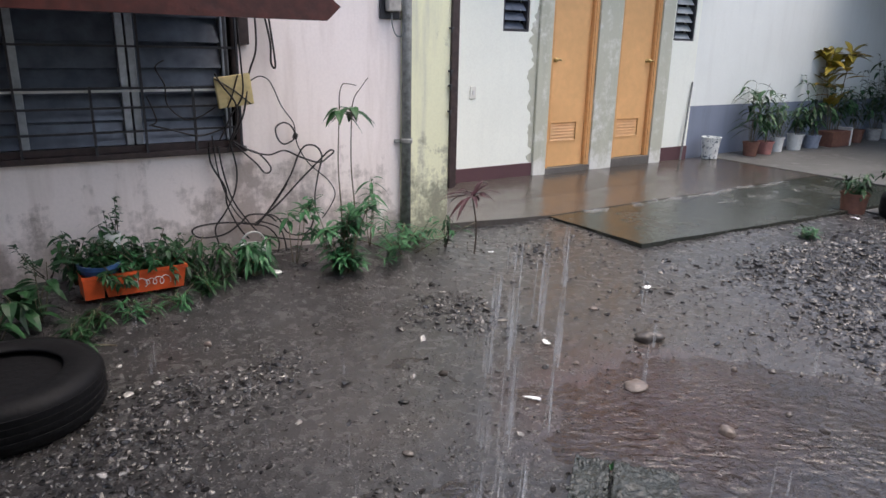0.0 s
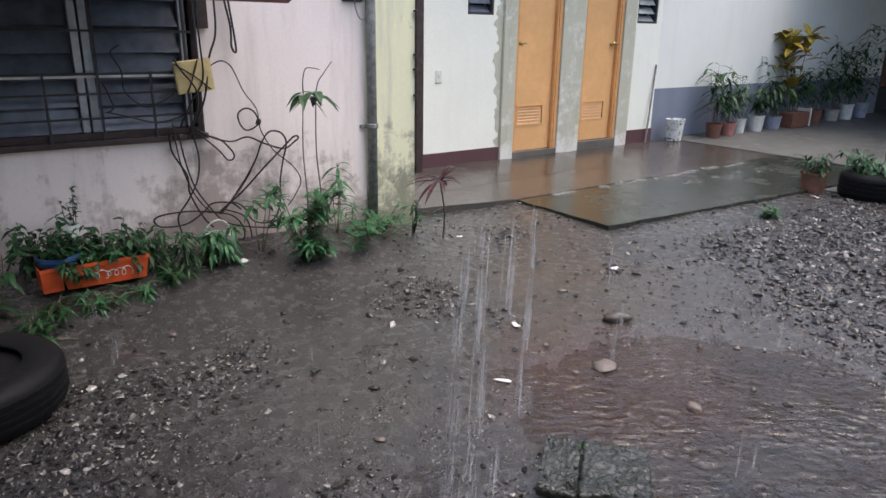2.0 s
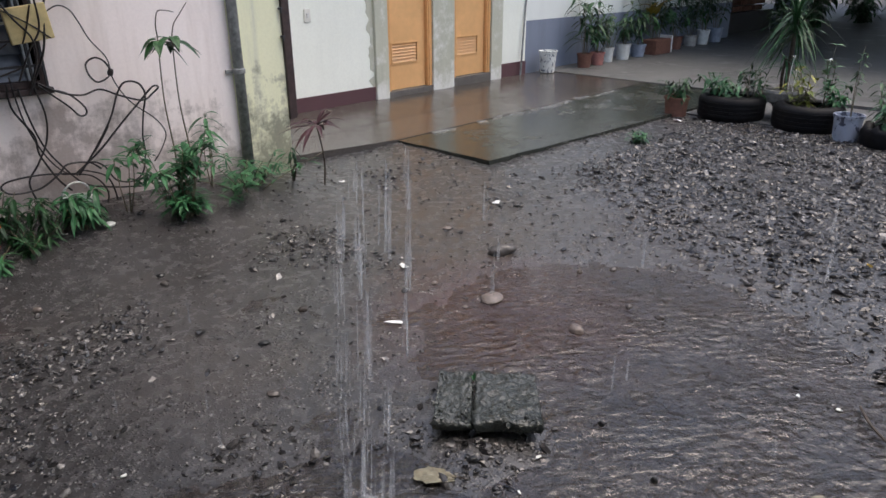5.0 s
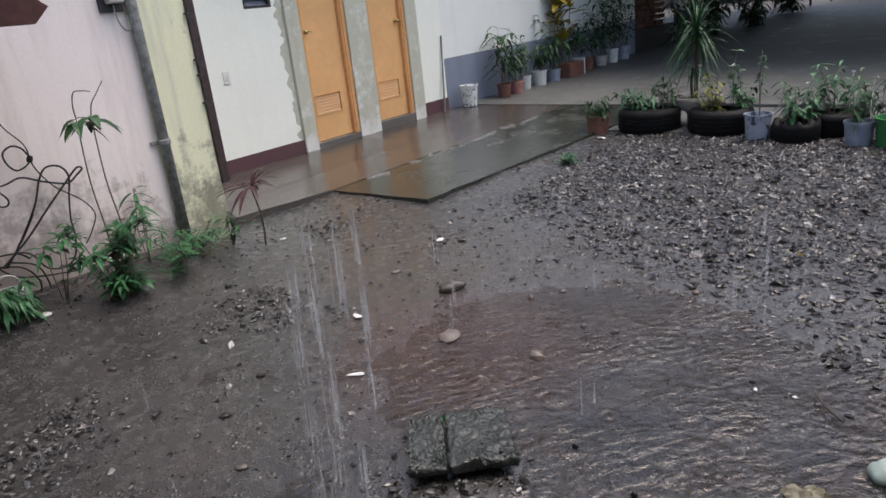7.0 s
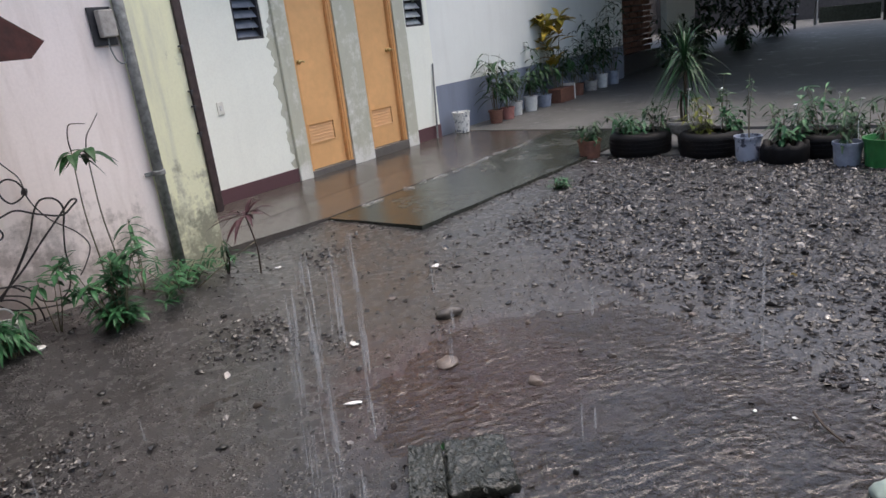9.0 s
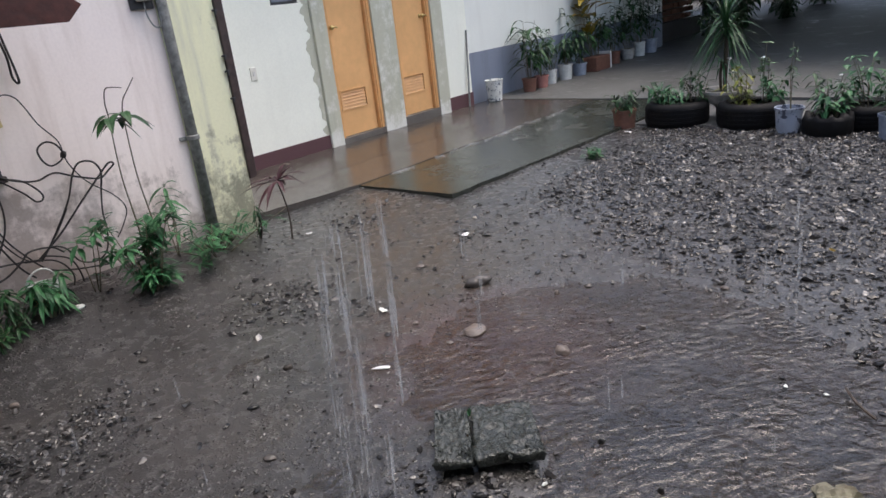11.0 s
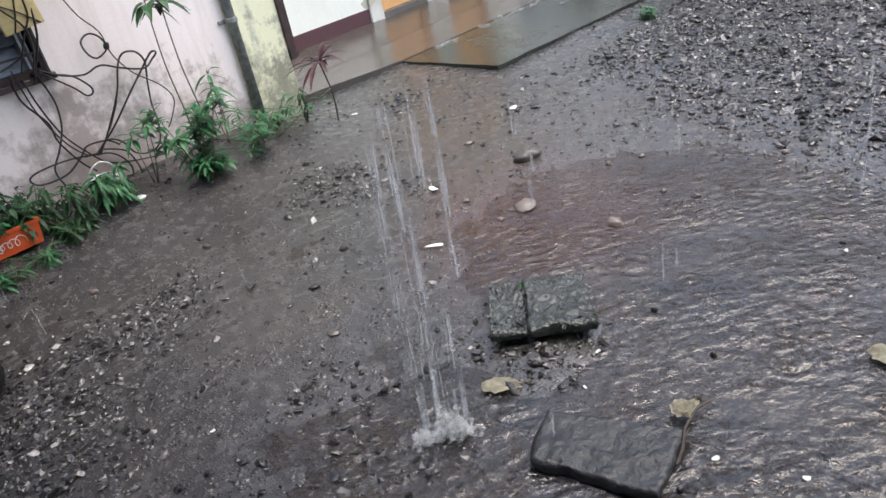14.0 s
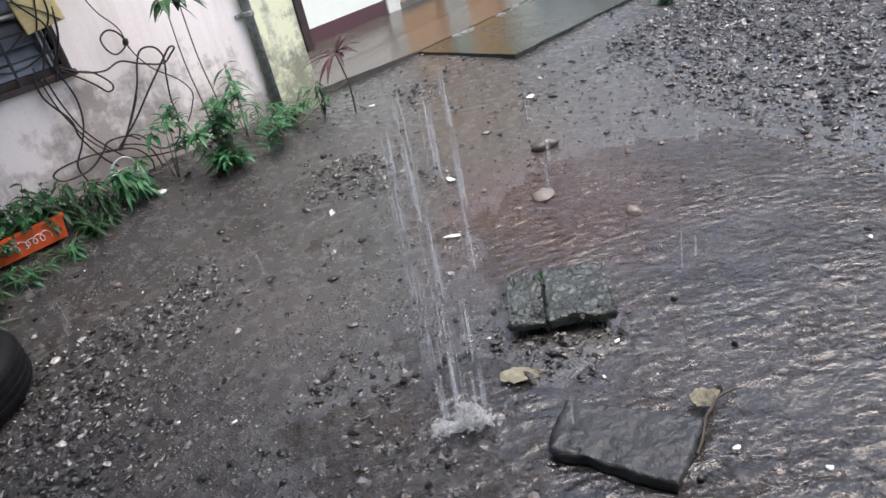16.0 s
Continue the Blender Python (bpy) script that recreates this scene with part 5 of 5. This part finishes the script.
part("cover_half", rough_slab(-0.178, -0.052, -0.175, 0.175, 0.014, 0.048, 3), MOSSY, cover, smooth=True)
part("cover_half", rough_slab(-0.045, 0.178, -0.178, 0.172, 0.016, 0.057, 8), MOSSY, cover, smooth=True)
# added soil-dark inset blocks prop the cover and keep the gap below dark
part("footing", rough_slab(-0.13, -0.06, -0.13, 0.14, -0.05, 0.024, 5), SOIL, cover, "dark inset block added under the cover")
part("footing", rough_slab(-0.035, 0.13, -0.13, 0.14, -0.05, 0.026, 6), SOIL, cover, "dark inset block added under the cover")
for k in range(34):
    r = random.Random(200 + k)
    bm = bmesh.new()
    bmesh.ops.create_icosphere(bm, subdivisions=1, radius=1, matrix=Matrix.LocRotScale((r.uniform(-0.18, 0.18), r.choice((r.uniform(-0.17, 0.17), r.gauss(-0.15, 0.02))), 0.052), Euler((r.random(), r.random(), r.random())), (r.uniform(0.006, 0.016), r.uniform(0.005, 0.012), 0.006)))
    part("chip", bm, MOSSY, cover)
bm = bmesh.new()
blade(bm, (-0.048, 0.10, 0.05), (0.1, 0.2, 1), 0.035, 0.012, 0.1)
blade(bm, (-0.048, 0.10, 0.05), (-0.3, 0.1, 1), 0.028, 0.012, 0.2)
part("sprout", bm, GREEN, cover, "tiny green sprout in the crack")

flag = thing("flat_stone", "dark broken flat stone lying in the puddle", "stone", (0, 0, 0))
bm = quad_slab(((0.965, 1.245), (1.03, 0.905), (1.275, 0.945), (1.135, 1.315)), -0.05, 0.028, 21, 0.02, 36, 0.005)
bmesh.ops.recalc_face_normals(bm, faces=bm.faces)
part("slab", bm, FLAG, flag, smooth=True)

# ---- litter and single stones ----
def scrap(name, label, x, y, size, mat, seed, lift=0.012, cat="litter", flat=0.3, slim=1.0):
    r = random.Random(seed)
    bm = bmesh.new()
    n = 8
    c = bm.verts.new((0, 0, size * flat * 0.35))
    ring = [bm.verts.new((size * r.uniform(0.6, 1.1) * math.cos(2 * math.pi * k / n), size * slim * r.uniform(0.35, 0.7) * math.sin(2 * math.pi * k / n), size * flat * r.uniform(-0.2, 0.5))) for k in range(n)]
    low = [bm.verts.new(v.co - Vector((0, 0, 0.003))) for v in ring]
    for k in range(n):
        bm.faces.new((c, ring[k], ring[(k + 1) % n]))
        bm.faces.new((ring[k], low[k], low[(k + 1) % n], ring[(k + 1) % n]))
    bm.faces.new(list(reversed(low)))
    return solo(name, bm, mat, label, cat, (x, y, max(ground_z(x, y), -0.007) + lift), r.uniform(0, 180))


scrap("paper_scrap", "torn white paper scrap on wet mud", 1.745, 2.30, 0.05, PAPER, 1, flat=0.1, slim=0.5).matrix_basis = pose(1.745, 2.30, 0.006, 0, 0, -48)
scrap("paper_scrap", "pale flat paper scrap on wet mud", 2.18, 2.71, 0.036, PLASTIC_W, 2, flat=0.12)
scrap("paper_scrap", "small white scrap on the gravel", 3.27, 3.0, 0.045, PAPER, 3, flat=0.7)
scrap("paper_scrap", "small white scrap by the shrub", 2.89, 4.11, 0.03, PAPER, 4)
scrap("paper_scrap", "white scrap by the clay pot", 6.35, 3.28, 0.045, PAPER, 5, flat=0.6)
for k, (x, y, s) in enumerate(((2.366, 0.857, 0.016), (2.377, 0.728, 0.018), (1.466, 1.332, 0.016), (0.531, 2.183, 0.016), (1.238, 0.854, 0.017), (1.291, 0.652, 0.017), (1.30, 1.28, 0.012))):
    scrap("white_chip", "small white chip lying in the wet", x, y, s * 0.75, PLASTIC_W, 20 + k, 0.006, flat=0.35)
def fallen_leaf(label, x, y, z, length, width, turn, seed, crumple, mat):
    """A flat dead leaf with a ragged edge, a midrib fold and a crumpled blade."""
    n, bm, rows = 9, bmesh.new(), []
    for i in range(n + 1):
        u, row = i / n, []
        half = width * 0.5 * math.sin(math.pi * min(0.97, 0.06 + 0.9 * u ** 0.8)) ** 0.55
        for j in range(-3, 4):
            o = Vector((u * 3 + seed, j * 0.7, seed * 1.7))
            w = half * j / 3 * (1 + (0.35 * noise.noise(o * 2.3) if abs(j) == 3 else 0))
            lift = crumple * (noise.noise(o * 1.4) + 0.6 * noise.noise(o * 3.1)) + 0.12 * abs(w)
            row.append(bm.verts.new((length * (u - 0.5) + 0.1 * length * noise.noise(o * 1.9) * abs(j) / 3, w, lift)))
        rows.append(row)
    for a, b in zip(rows, rows[1:]):
        for j in range(6):
            bm.faces.new((a[j], b[j], b[j + 1], a[j + 1]))
    bmesh.ops.solidify(bm, geom=bm.faces[:], thickness=0.0012)
    leaf = thing("fallen_leaf", label, "leaf", (x, y, z), turn)
    part("blade", bm, mat, leaf)
    part("stalk", tube(((length * 0.45, 0, 0.002), (length * 0.62, 0.006, 0.004), (length * 0.78, 0.0, 0.002)), 0.0016, 5), TWIG, leaf)


PALELEAF = plain("bleached_leaf", (0.44, 0.41, 0.30), 0.5, grain=45, vary=0.45, relief=0.3)
fallen_leaf("pale yellow fallen leaf at the drip splash", 1.172, 1.503, 0.004, 0.125, 0.07, -56, 1.0, 0.006, PALELEAF)
fallen_leaf("ragged pale leaf on the corner of the flat stone", 1.345, 0.985, 0.024, 0.085, 0.065, -20, 4.0, 0.009, PALELEAF)
fallen_leaf("crumpled pale fallen leaf in the puddle", 1.842, 0.588, 0.008, 0.125, 0.10, -62, 7.0, 0.014, PALELEAF)
fallen_leaf("small yellow fallen leaf on gravel", 3.738, 0.976, 0.03, 0.05, 0.02, 35, 3.0, 0.004, YELLOWLEAF)
solo("fallen_twig", tube(((1.43, 0.935, 0.012), (1.36, 0.955, 0.024), (1.30, 0.950, 0.032), (1.262, 0.948, 0.030), (1.21, 0.930, 0.018), (1.16, 0.922, 0.008)), 0.004, 5), TWIG, "dark bare twig along the edge of the flat stone", "twig")
solo("fallen_twig", tube(((1.745, 0.510, 0.004), (1.79, 0.508, 0.010), (1.845, 0.497, 0.006)), 0.003, 5), STEM, "pale straw lying by the crumpled leaf", "twig")


def rock(label, x, y, sx, sy, sz, mat, seed, turn=0, sink=0.3, name="rock"):
    bm = bmesh.new()
    bmesh.ops.create_icosphere(bm, subdivisions=3, radius=1)
    for v in bm.verts:
        v.co *= 1 + 0.28 * noise.noise(v.co * 1.4 + Vector((seed, seed * 2, 0))) + 0.08 * noise.noise(v.co * 4 + Vector((seed, 0, 0)))
        v.co = Vector((v.co.x * sx, v.co.y * sy, v.co.z * sz))
    solo(name, bm, mat, label, "stone", (x, y, max(ground_z(x, y), -0.014) + sz * (1 - 2 * sink)), turn, smooth=True)


BROWNSTONE = plain("pale_brown_stone", (0.165, 0.135, 0.118), 0.4, grain=30, vary=0.35, relief=0.4)
PALESTONE = plain("pale_greenish_stone", (0.36, 0.46, 0.42), 0.35, grain=30, vary=0.15, relief=0.05)
CLOD = plain("black_wet_clod", (0.010, 0.010, 0.010), 0.3, grain=60, vary=0.4, relief=0.4)
GREYSTONE = plain("dark_grey_stone", (0.075, 0.066, 0.060), 0.35, grain=30, vary=0.5, relief=0.5)
rock("dark wet stone on the mud", 2.67, 2.46, 0.075, 0.045, 0.035, GREYSTONE, 1, -35)
rock("flat pale brown stone in the puddle", 2.22, 2.155, 0.062, 0.05, 0.017, BROWNSTONE, 2, 20, sink=0.2)
rock("pale stone in the puddle", 2.24, 1.705, 0.038, 0.03, 0.022, BROWNSTONE, 3, 60)
rock("black clod on the mud", 1.55, 2.70, 0.022, 0.018, 0.014, SOIL, 4)
rock("pale rounded stone at the puddle's rim", 2.06, 0.415, 0.058, 0.05, 0.034, PALESTONE, 5, sink=0.25)
for k in range(26):
    r = random.Random(300 + k)
    x, y = r.uniform(0.6, 4.2), r.uniform(1.2, 3.6)
    rock("loose wet stone on the mud", x, y, r.uniform(0.012, 0.028), r.uniform(0.012, 0.022), r.uniform(0.008, 0.016), (BROWNSTONE, GREYSTONE, CLOD)[k % 3], 10 + k, r.uniform(0, 180))
for k, (x, y) in enumerate(((1.10, 0.885), (1.42, 0.98), (1.62, 1.02), (1.75, 1.28))):
    rock("black clod standing out of the puddle", x, y, 0.011, 0.009, 0.012, CLOD, 60 + k, 40 * k, 0.1)
solo("fallen_twig", tube(((-0.09, 0, 0.008), (0, 0.008, 0.016), (0.10, -0.004, 0.010)), 0.004, 5), STEM, "pale twig lying before the planters", "twig", (0.24, 3.72, gz(0.24, 3.72)), -20)
leafy("weed_tuft", "small green weed at the slab's edge", (5.35, 3.18, 0.01), GREEN, 45, 8, (0.04, 0.10), 0.09, 9, (0.05, 0.09), 0.3, 0.4, (0.0, 0.9), start=0.1)
twig = solo("fallen_twig", tube(((-0.09, 0, 0.006), (0, 0.012, 0.014), (0.10, -0.01, 0.008)), 0.0045, 5), TWIG, "bare twig lying on the gravel", "twig", (2.35, 0.62, 0.0), 40)


# ---- gravel ----
def gravel_density(x, y):
    """Stones wanted for each square metre."""
    d = 260 + 1500 * max(0, noise.noise(Vector((x * 1.7, y * 1.7, 11))) - 0.12)
    right = smoothstep(0.0, 0.7, x - (2.35 + 0.62 * (y - 0.6))) * smoothstep(0, 0.35, 3.25 - y)
    d += 1450 * right * (0.55 + 0.6 * noise.noise(Vector((x * 1.7, y * 1.7, 2))) + 0.25)
    hollow = math.exp(-(((x - 2.05) / 0.75) ** 2 + ((y - 1.35) / 0.6) ** 2))
    d *= 1 - 0.55 * hollow
    for cx, cy, rx, ry, amount in ((2.0, 3.40, 0.30, 0.22, 1700), (0.90, 3.20, 0.16, 0.13, 3000), (0.68, 3.04, 0.25, 0.18, 5200), (0.22, 2.95, 0.30, 0.28, 4800), (0.05, 2.5, 0.4, 0.4, 3600), (0.89, 2.03, 0.14, 0.09, 2000), (1.2, 2.17, 0.06, 0.06, 1800), (0.6, 1.7, 0.4, 0.4, 700), (3.3, 3.0, 0.25, 0.12, 900), (1.5, 1.5, 0.31, 0.31, 1500), (1.33, 1.47, 0.15, 0.15, 2400), (1.27, 1.72, 0.13, 0.13, 2400)):
        q = ((x - cx) / rx) ** 2 + ((y - cy) / ry) ** 2
        d += amount * math.exp(-q * 1.3) * (0.6 + 0.5 * noise.noise(Vector((x * 5, y * 5, 4))))
    rim = math.exp(-((y - 3.60 + 0.08 * (x - 3.9)) / 0.07) ** 2) * smoothstep(3.8, 4.0, x) + math.exp(-((x - 3.84) / 0.09) ** 2) * smoothstep(3.5, 3.7, y)
    d += 250 * rim * (0.7 + noise.noise(Vector((x * 4, y * 4, 8))))
    return max(0, d)


def gravel(seed=12):
    r = random.Random(seed)
    base = bmesh.new()
    bmesh.ops.create_icosphere(base, subdivisions=1, radius=1)
    bv = np.array([v.co[:] for v in base.verts])
    bf = np.array([[v.index for v in f.verts] for f in base.faces])
    base.free()
    rs = np.random.RandomState(seed)
    verts, faces, count = [], [], 0
    step = 0.1
    for i in range(round(7.6 / step)):
        for j in range(round(5.0 / step)):
            x0, y0 = -0.9 + i * step, -0.4 + j * step
            want = gravel_density(x0 + step / 2, y0 + step / 2) * step * step
            for k in range(int(want) + (r.random() < want % 1)):
                x, y = x0 + r.random() * step, y0 + r.random() * step
                if x > 3.88 and y > 3.62 - 0.08 * (x - 3.9) or x > 2.7 and y > 4.6:
                    continue
                s = min(0.017 if x < 1.1 else 0.027, (0.0094 if x < 1.1 else 0.0088 + 0.0022 * smoothstep(2.6, 3.6, x)) * math.exp(r.gauss(0.0, 0.42)))
                if k % 3 == 2 or want < 7 and r.random() < 0.8:
                    s *= 0.5
                if abs(x - 1.34) < 0.16 and abs(y - 1.47) < 0.16:
                    s *= 0.95
                shape = np.array((s * r.uniform(0.8, 1.6), s * r.uniform(0.6, 1.15), s * r.uniform(0.28, 0.6)))
                m = np.array(Euler((r.uniform(-0.5, 0.5), r.uniform(-0.5, 0.5), r.uniform(0, 6.28))).to_matrix())
                v = (bv * (1 + rs.uniform(-0.36, 0.36, (len(bv), 1)))) * shape
                verts.append(v @ m.T + np.array((x, y, ground_z(x, y) + shape[2] * 0.45)))
                faces.append(bf + count * len(bv))
                count += 1
    me = bpy.data.meshes.new("gravel")
    me.from_pydata(np.concatenate(verts).tolist(), [], np.concatenate(faces).tolist())
    me.materials.append(STONE)
    return tagged(new("gravel", me), "loose wet grey gravel strewn over mud", "gravel", kind="stuff")


gravel()


# ---- falling rain water ----
def falling_water(name, share):
    m, nt, p = material(name)
    nt.nodes.remove(p)
    white = nd(nt, "ShaderNodeBsdfDiffuse")
    white.inputs[0].default_value = (0.85, 0.86, 0.87, 1)
    lit = nd(nt, "ShaderNodeBsdfTranslucent")
    lit.inputs[0].default_value = (0.85, 0.86, 0.87, 1)
    clear = nt.nodes.new("ShaderNodeBsdfTransparent")
    a, b = nt.nodes.new("ShaderNodeMixShader"), nt.nodes.new("ShaderNodeMixShader")
    a.inputs[0].default_value, b.inputs[0].default_value = 0.5, share
    for s, t in ((white.outputs[0], a.inputs[1]), (lit.outputs[0], a.inputs[2]), (clear.outputs[0], b.inputs[1]), (a.outputs[0], b.inputs[2]), (b.outputs[0], nt.nodes["Material Output"].inputs[0])):
        nt.links.new(s, t)
    return m


FALLING, SPRAY, FOAM = falling_water("falling_water", 0.27), falling_water("white_spray", 0.22), falling_water("thin_foam", 0.09)
drip = thing("dripping_water", "thin broken strands of rain water falling from a roof edge", "water drips", (0.91, 1.51, 0.0), kind="stuff")
r = random.Random(66)
bm = bmesh.new()
for x, y, wide, share, top in ((0.0, 0.0, 0.011, 0.85, 1.05), (-0.05, 0.015, 0.009, 0.8, 1.05), (0.055, -0.03, 0.009, 0.7, 1.05), (0.10, -0.05, 0.004, 0.45, 1.0), (0.03, 0.04, 0.004, 0.4, 1.0), (0.30, 0.25, 0.003, 0.3, 0.7)):
    z = r.uniform(0.0, 0.1)
    while z < top:
        length = r.uniform(0.08, 0.26)
        if r.random() < share:
            for q in range(9):
                dx, dy, dz, cut = r.gauss(0, wide), r.gauss(0, wide), r.uniform(-0.05, 0.05), r.uniform(0.5, 1.0)
                tube(((x + dx + 0.025 * z, y + dy - 0.023 * z, z + dz), (x + dx + 0.025 * (z + length), y + dy - 0.023 * (z + length), z + dz + length * cut)), r.uniform(0.001, 0.0025), 4, bm, 0.5, soft=False)
        z += length + r.uniform(0.0, 0.05)
for along in (0.42, 0.78, 1.25, -0.35, -0.62, -1.0):
    for q in range(r.randint(3, 5)):
        p, z, length = EAVE * (along + r.gauss(0, 0.03)), r.uniform(0.02, 1.0), r.uniform(0.05, 0.12)
        for i in range(3):
            dx, dy = r.gauss(0, 0.0025), r.gauss(0, 0.0025)
            tube(((p.x + dx, p.y + dy, z), (p.x + dx, p.y + dy, z + length * r.uniform(0.6, 1.0))), r.uniform(0.0008, 0.0016), 4, bm, 0.5, soft=False)
part("strands", bm, FALLING, drip)
bm = bmesh.new()
ACROSS = Vector((0.80, -0.60, 0))
for off, size, tall in ((-0.055, 0.8, 0.05), (-0.01, 0.5, 0.03), (0.025, 1.0, 0.07), (0.06, 0.7, 0.055), (0.01, 0.5, 0.10)):
    for k in range(26):
        p = ACROSS * (off + r.gauss(0, 0.016)) + Vector((r.gauss(0, 0.012), r.gauss(0, 0.012), max(0.0, r.uniform(-0.2, 1.0)) * tall))
        bmesh.ops.create_icosphere(bm, subdivisions=2, radius=r.uniform(0.006, 0.013) * size, matrix=Matrix.LocRotScale(p, Euler((0, 0, r.uniform(0, 3))), (1.5, 1.0, r.uniform(0.5, 1.0))))
for k in range(26):
    a, speed, rise = r.uniform(0, 6.28), r.uniform(0.03, 0.13), r.uniform(0.03, 0.10)
    n = r.randint(3, 7)
    for i in range(n):
        q = 0.2 + 0.6 * (i + r.random()) / n
        bmesh.ops.create_icosphere(bm, subdivisions=1, radius=r.uniform(0.0015, 0.0045) * (1.15 - 0.6 * q), matrix=Matrix.LocRotScale((math.cos(a) * speed * q, math.sin(a) * speed * q, 0.002 + 3.6 * rise * q * (1.05 - q)), Euler((r.random(), r.random(), 0)), (1, 0.8, 1.6)))
part("splash", bm, SPRAY, drip, "white splash where the drips land")

# ---- line of foam across the wet walk ----
foam = thing("foam_line", "broken line of white rain foam on the wet walk", "foam", kind="stuff")
bm, r = bmesh.new(), random.Random(91)
for k in range(900):
    x = r.uniform(4.3, 7.4)
    y = 4.57 + 0.015 * math.sin(x * 5) + r.gauss(0, 0.030)
    if noise.noise(Vector((x * 2.2, 0, 5))) + 0.5 * noise.noise(Vector((x * 9, y * 9, 2))) < -0.10:
        continue
    bmesh.ops.create_icosphere(bm, subdivisions=1, radius=1, matrix=Matrix.LocRotScale((x, y, 0.057), Euler((0, 0, r.uniform(-0.5, 0.5))), (r.uniform(0.006, 0.03), r.uniform(0.003, 0.009), 0.003)))
part("foam", bm, FOAM, foam)
bm = bmesh.new()
for k in range(260):
    x, y = r.uniform(5.6, 7.2), r.gauss(4.22, 0.06)
    if noise.noise(Vector((x * 4, y * 4, 9))) < 0.0:
        continue
    bmesh.ops.create_icosphere(bm, subdivisions=1, radius=1, matrix=Matrix.LocRotScale((x, y, 0.052), Euler((0, 0, r.uniform(-0.5, 0.5))), (r.uniform(0.008, 0.03), r.uniform(0.003, 0.009), 0.003)))
part("foam", bm, FOAM, foam)
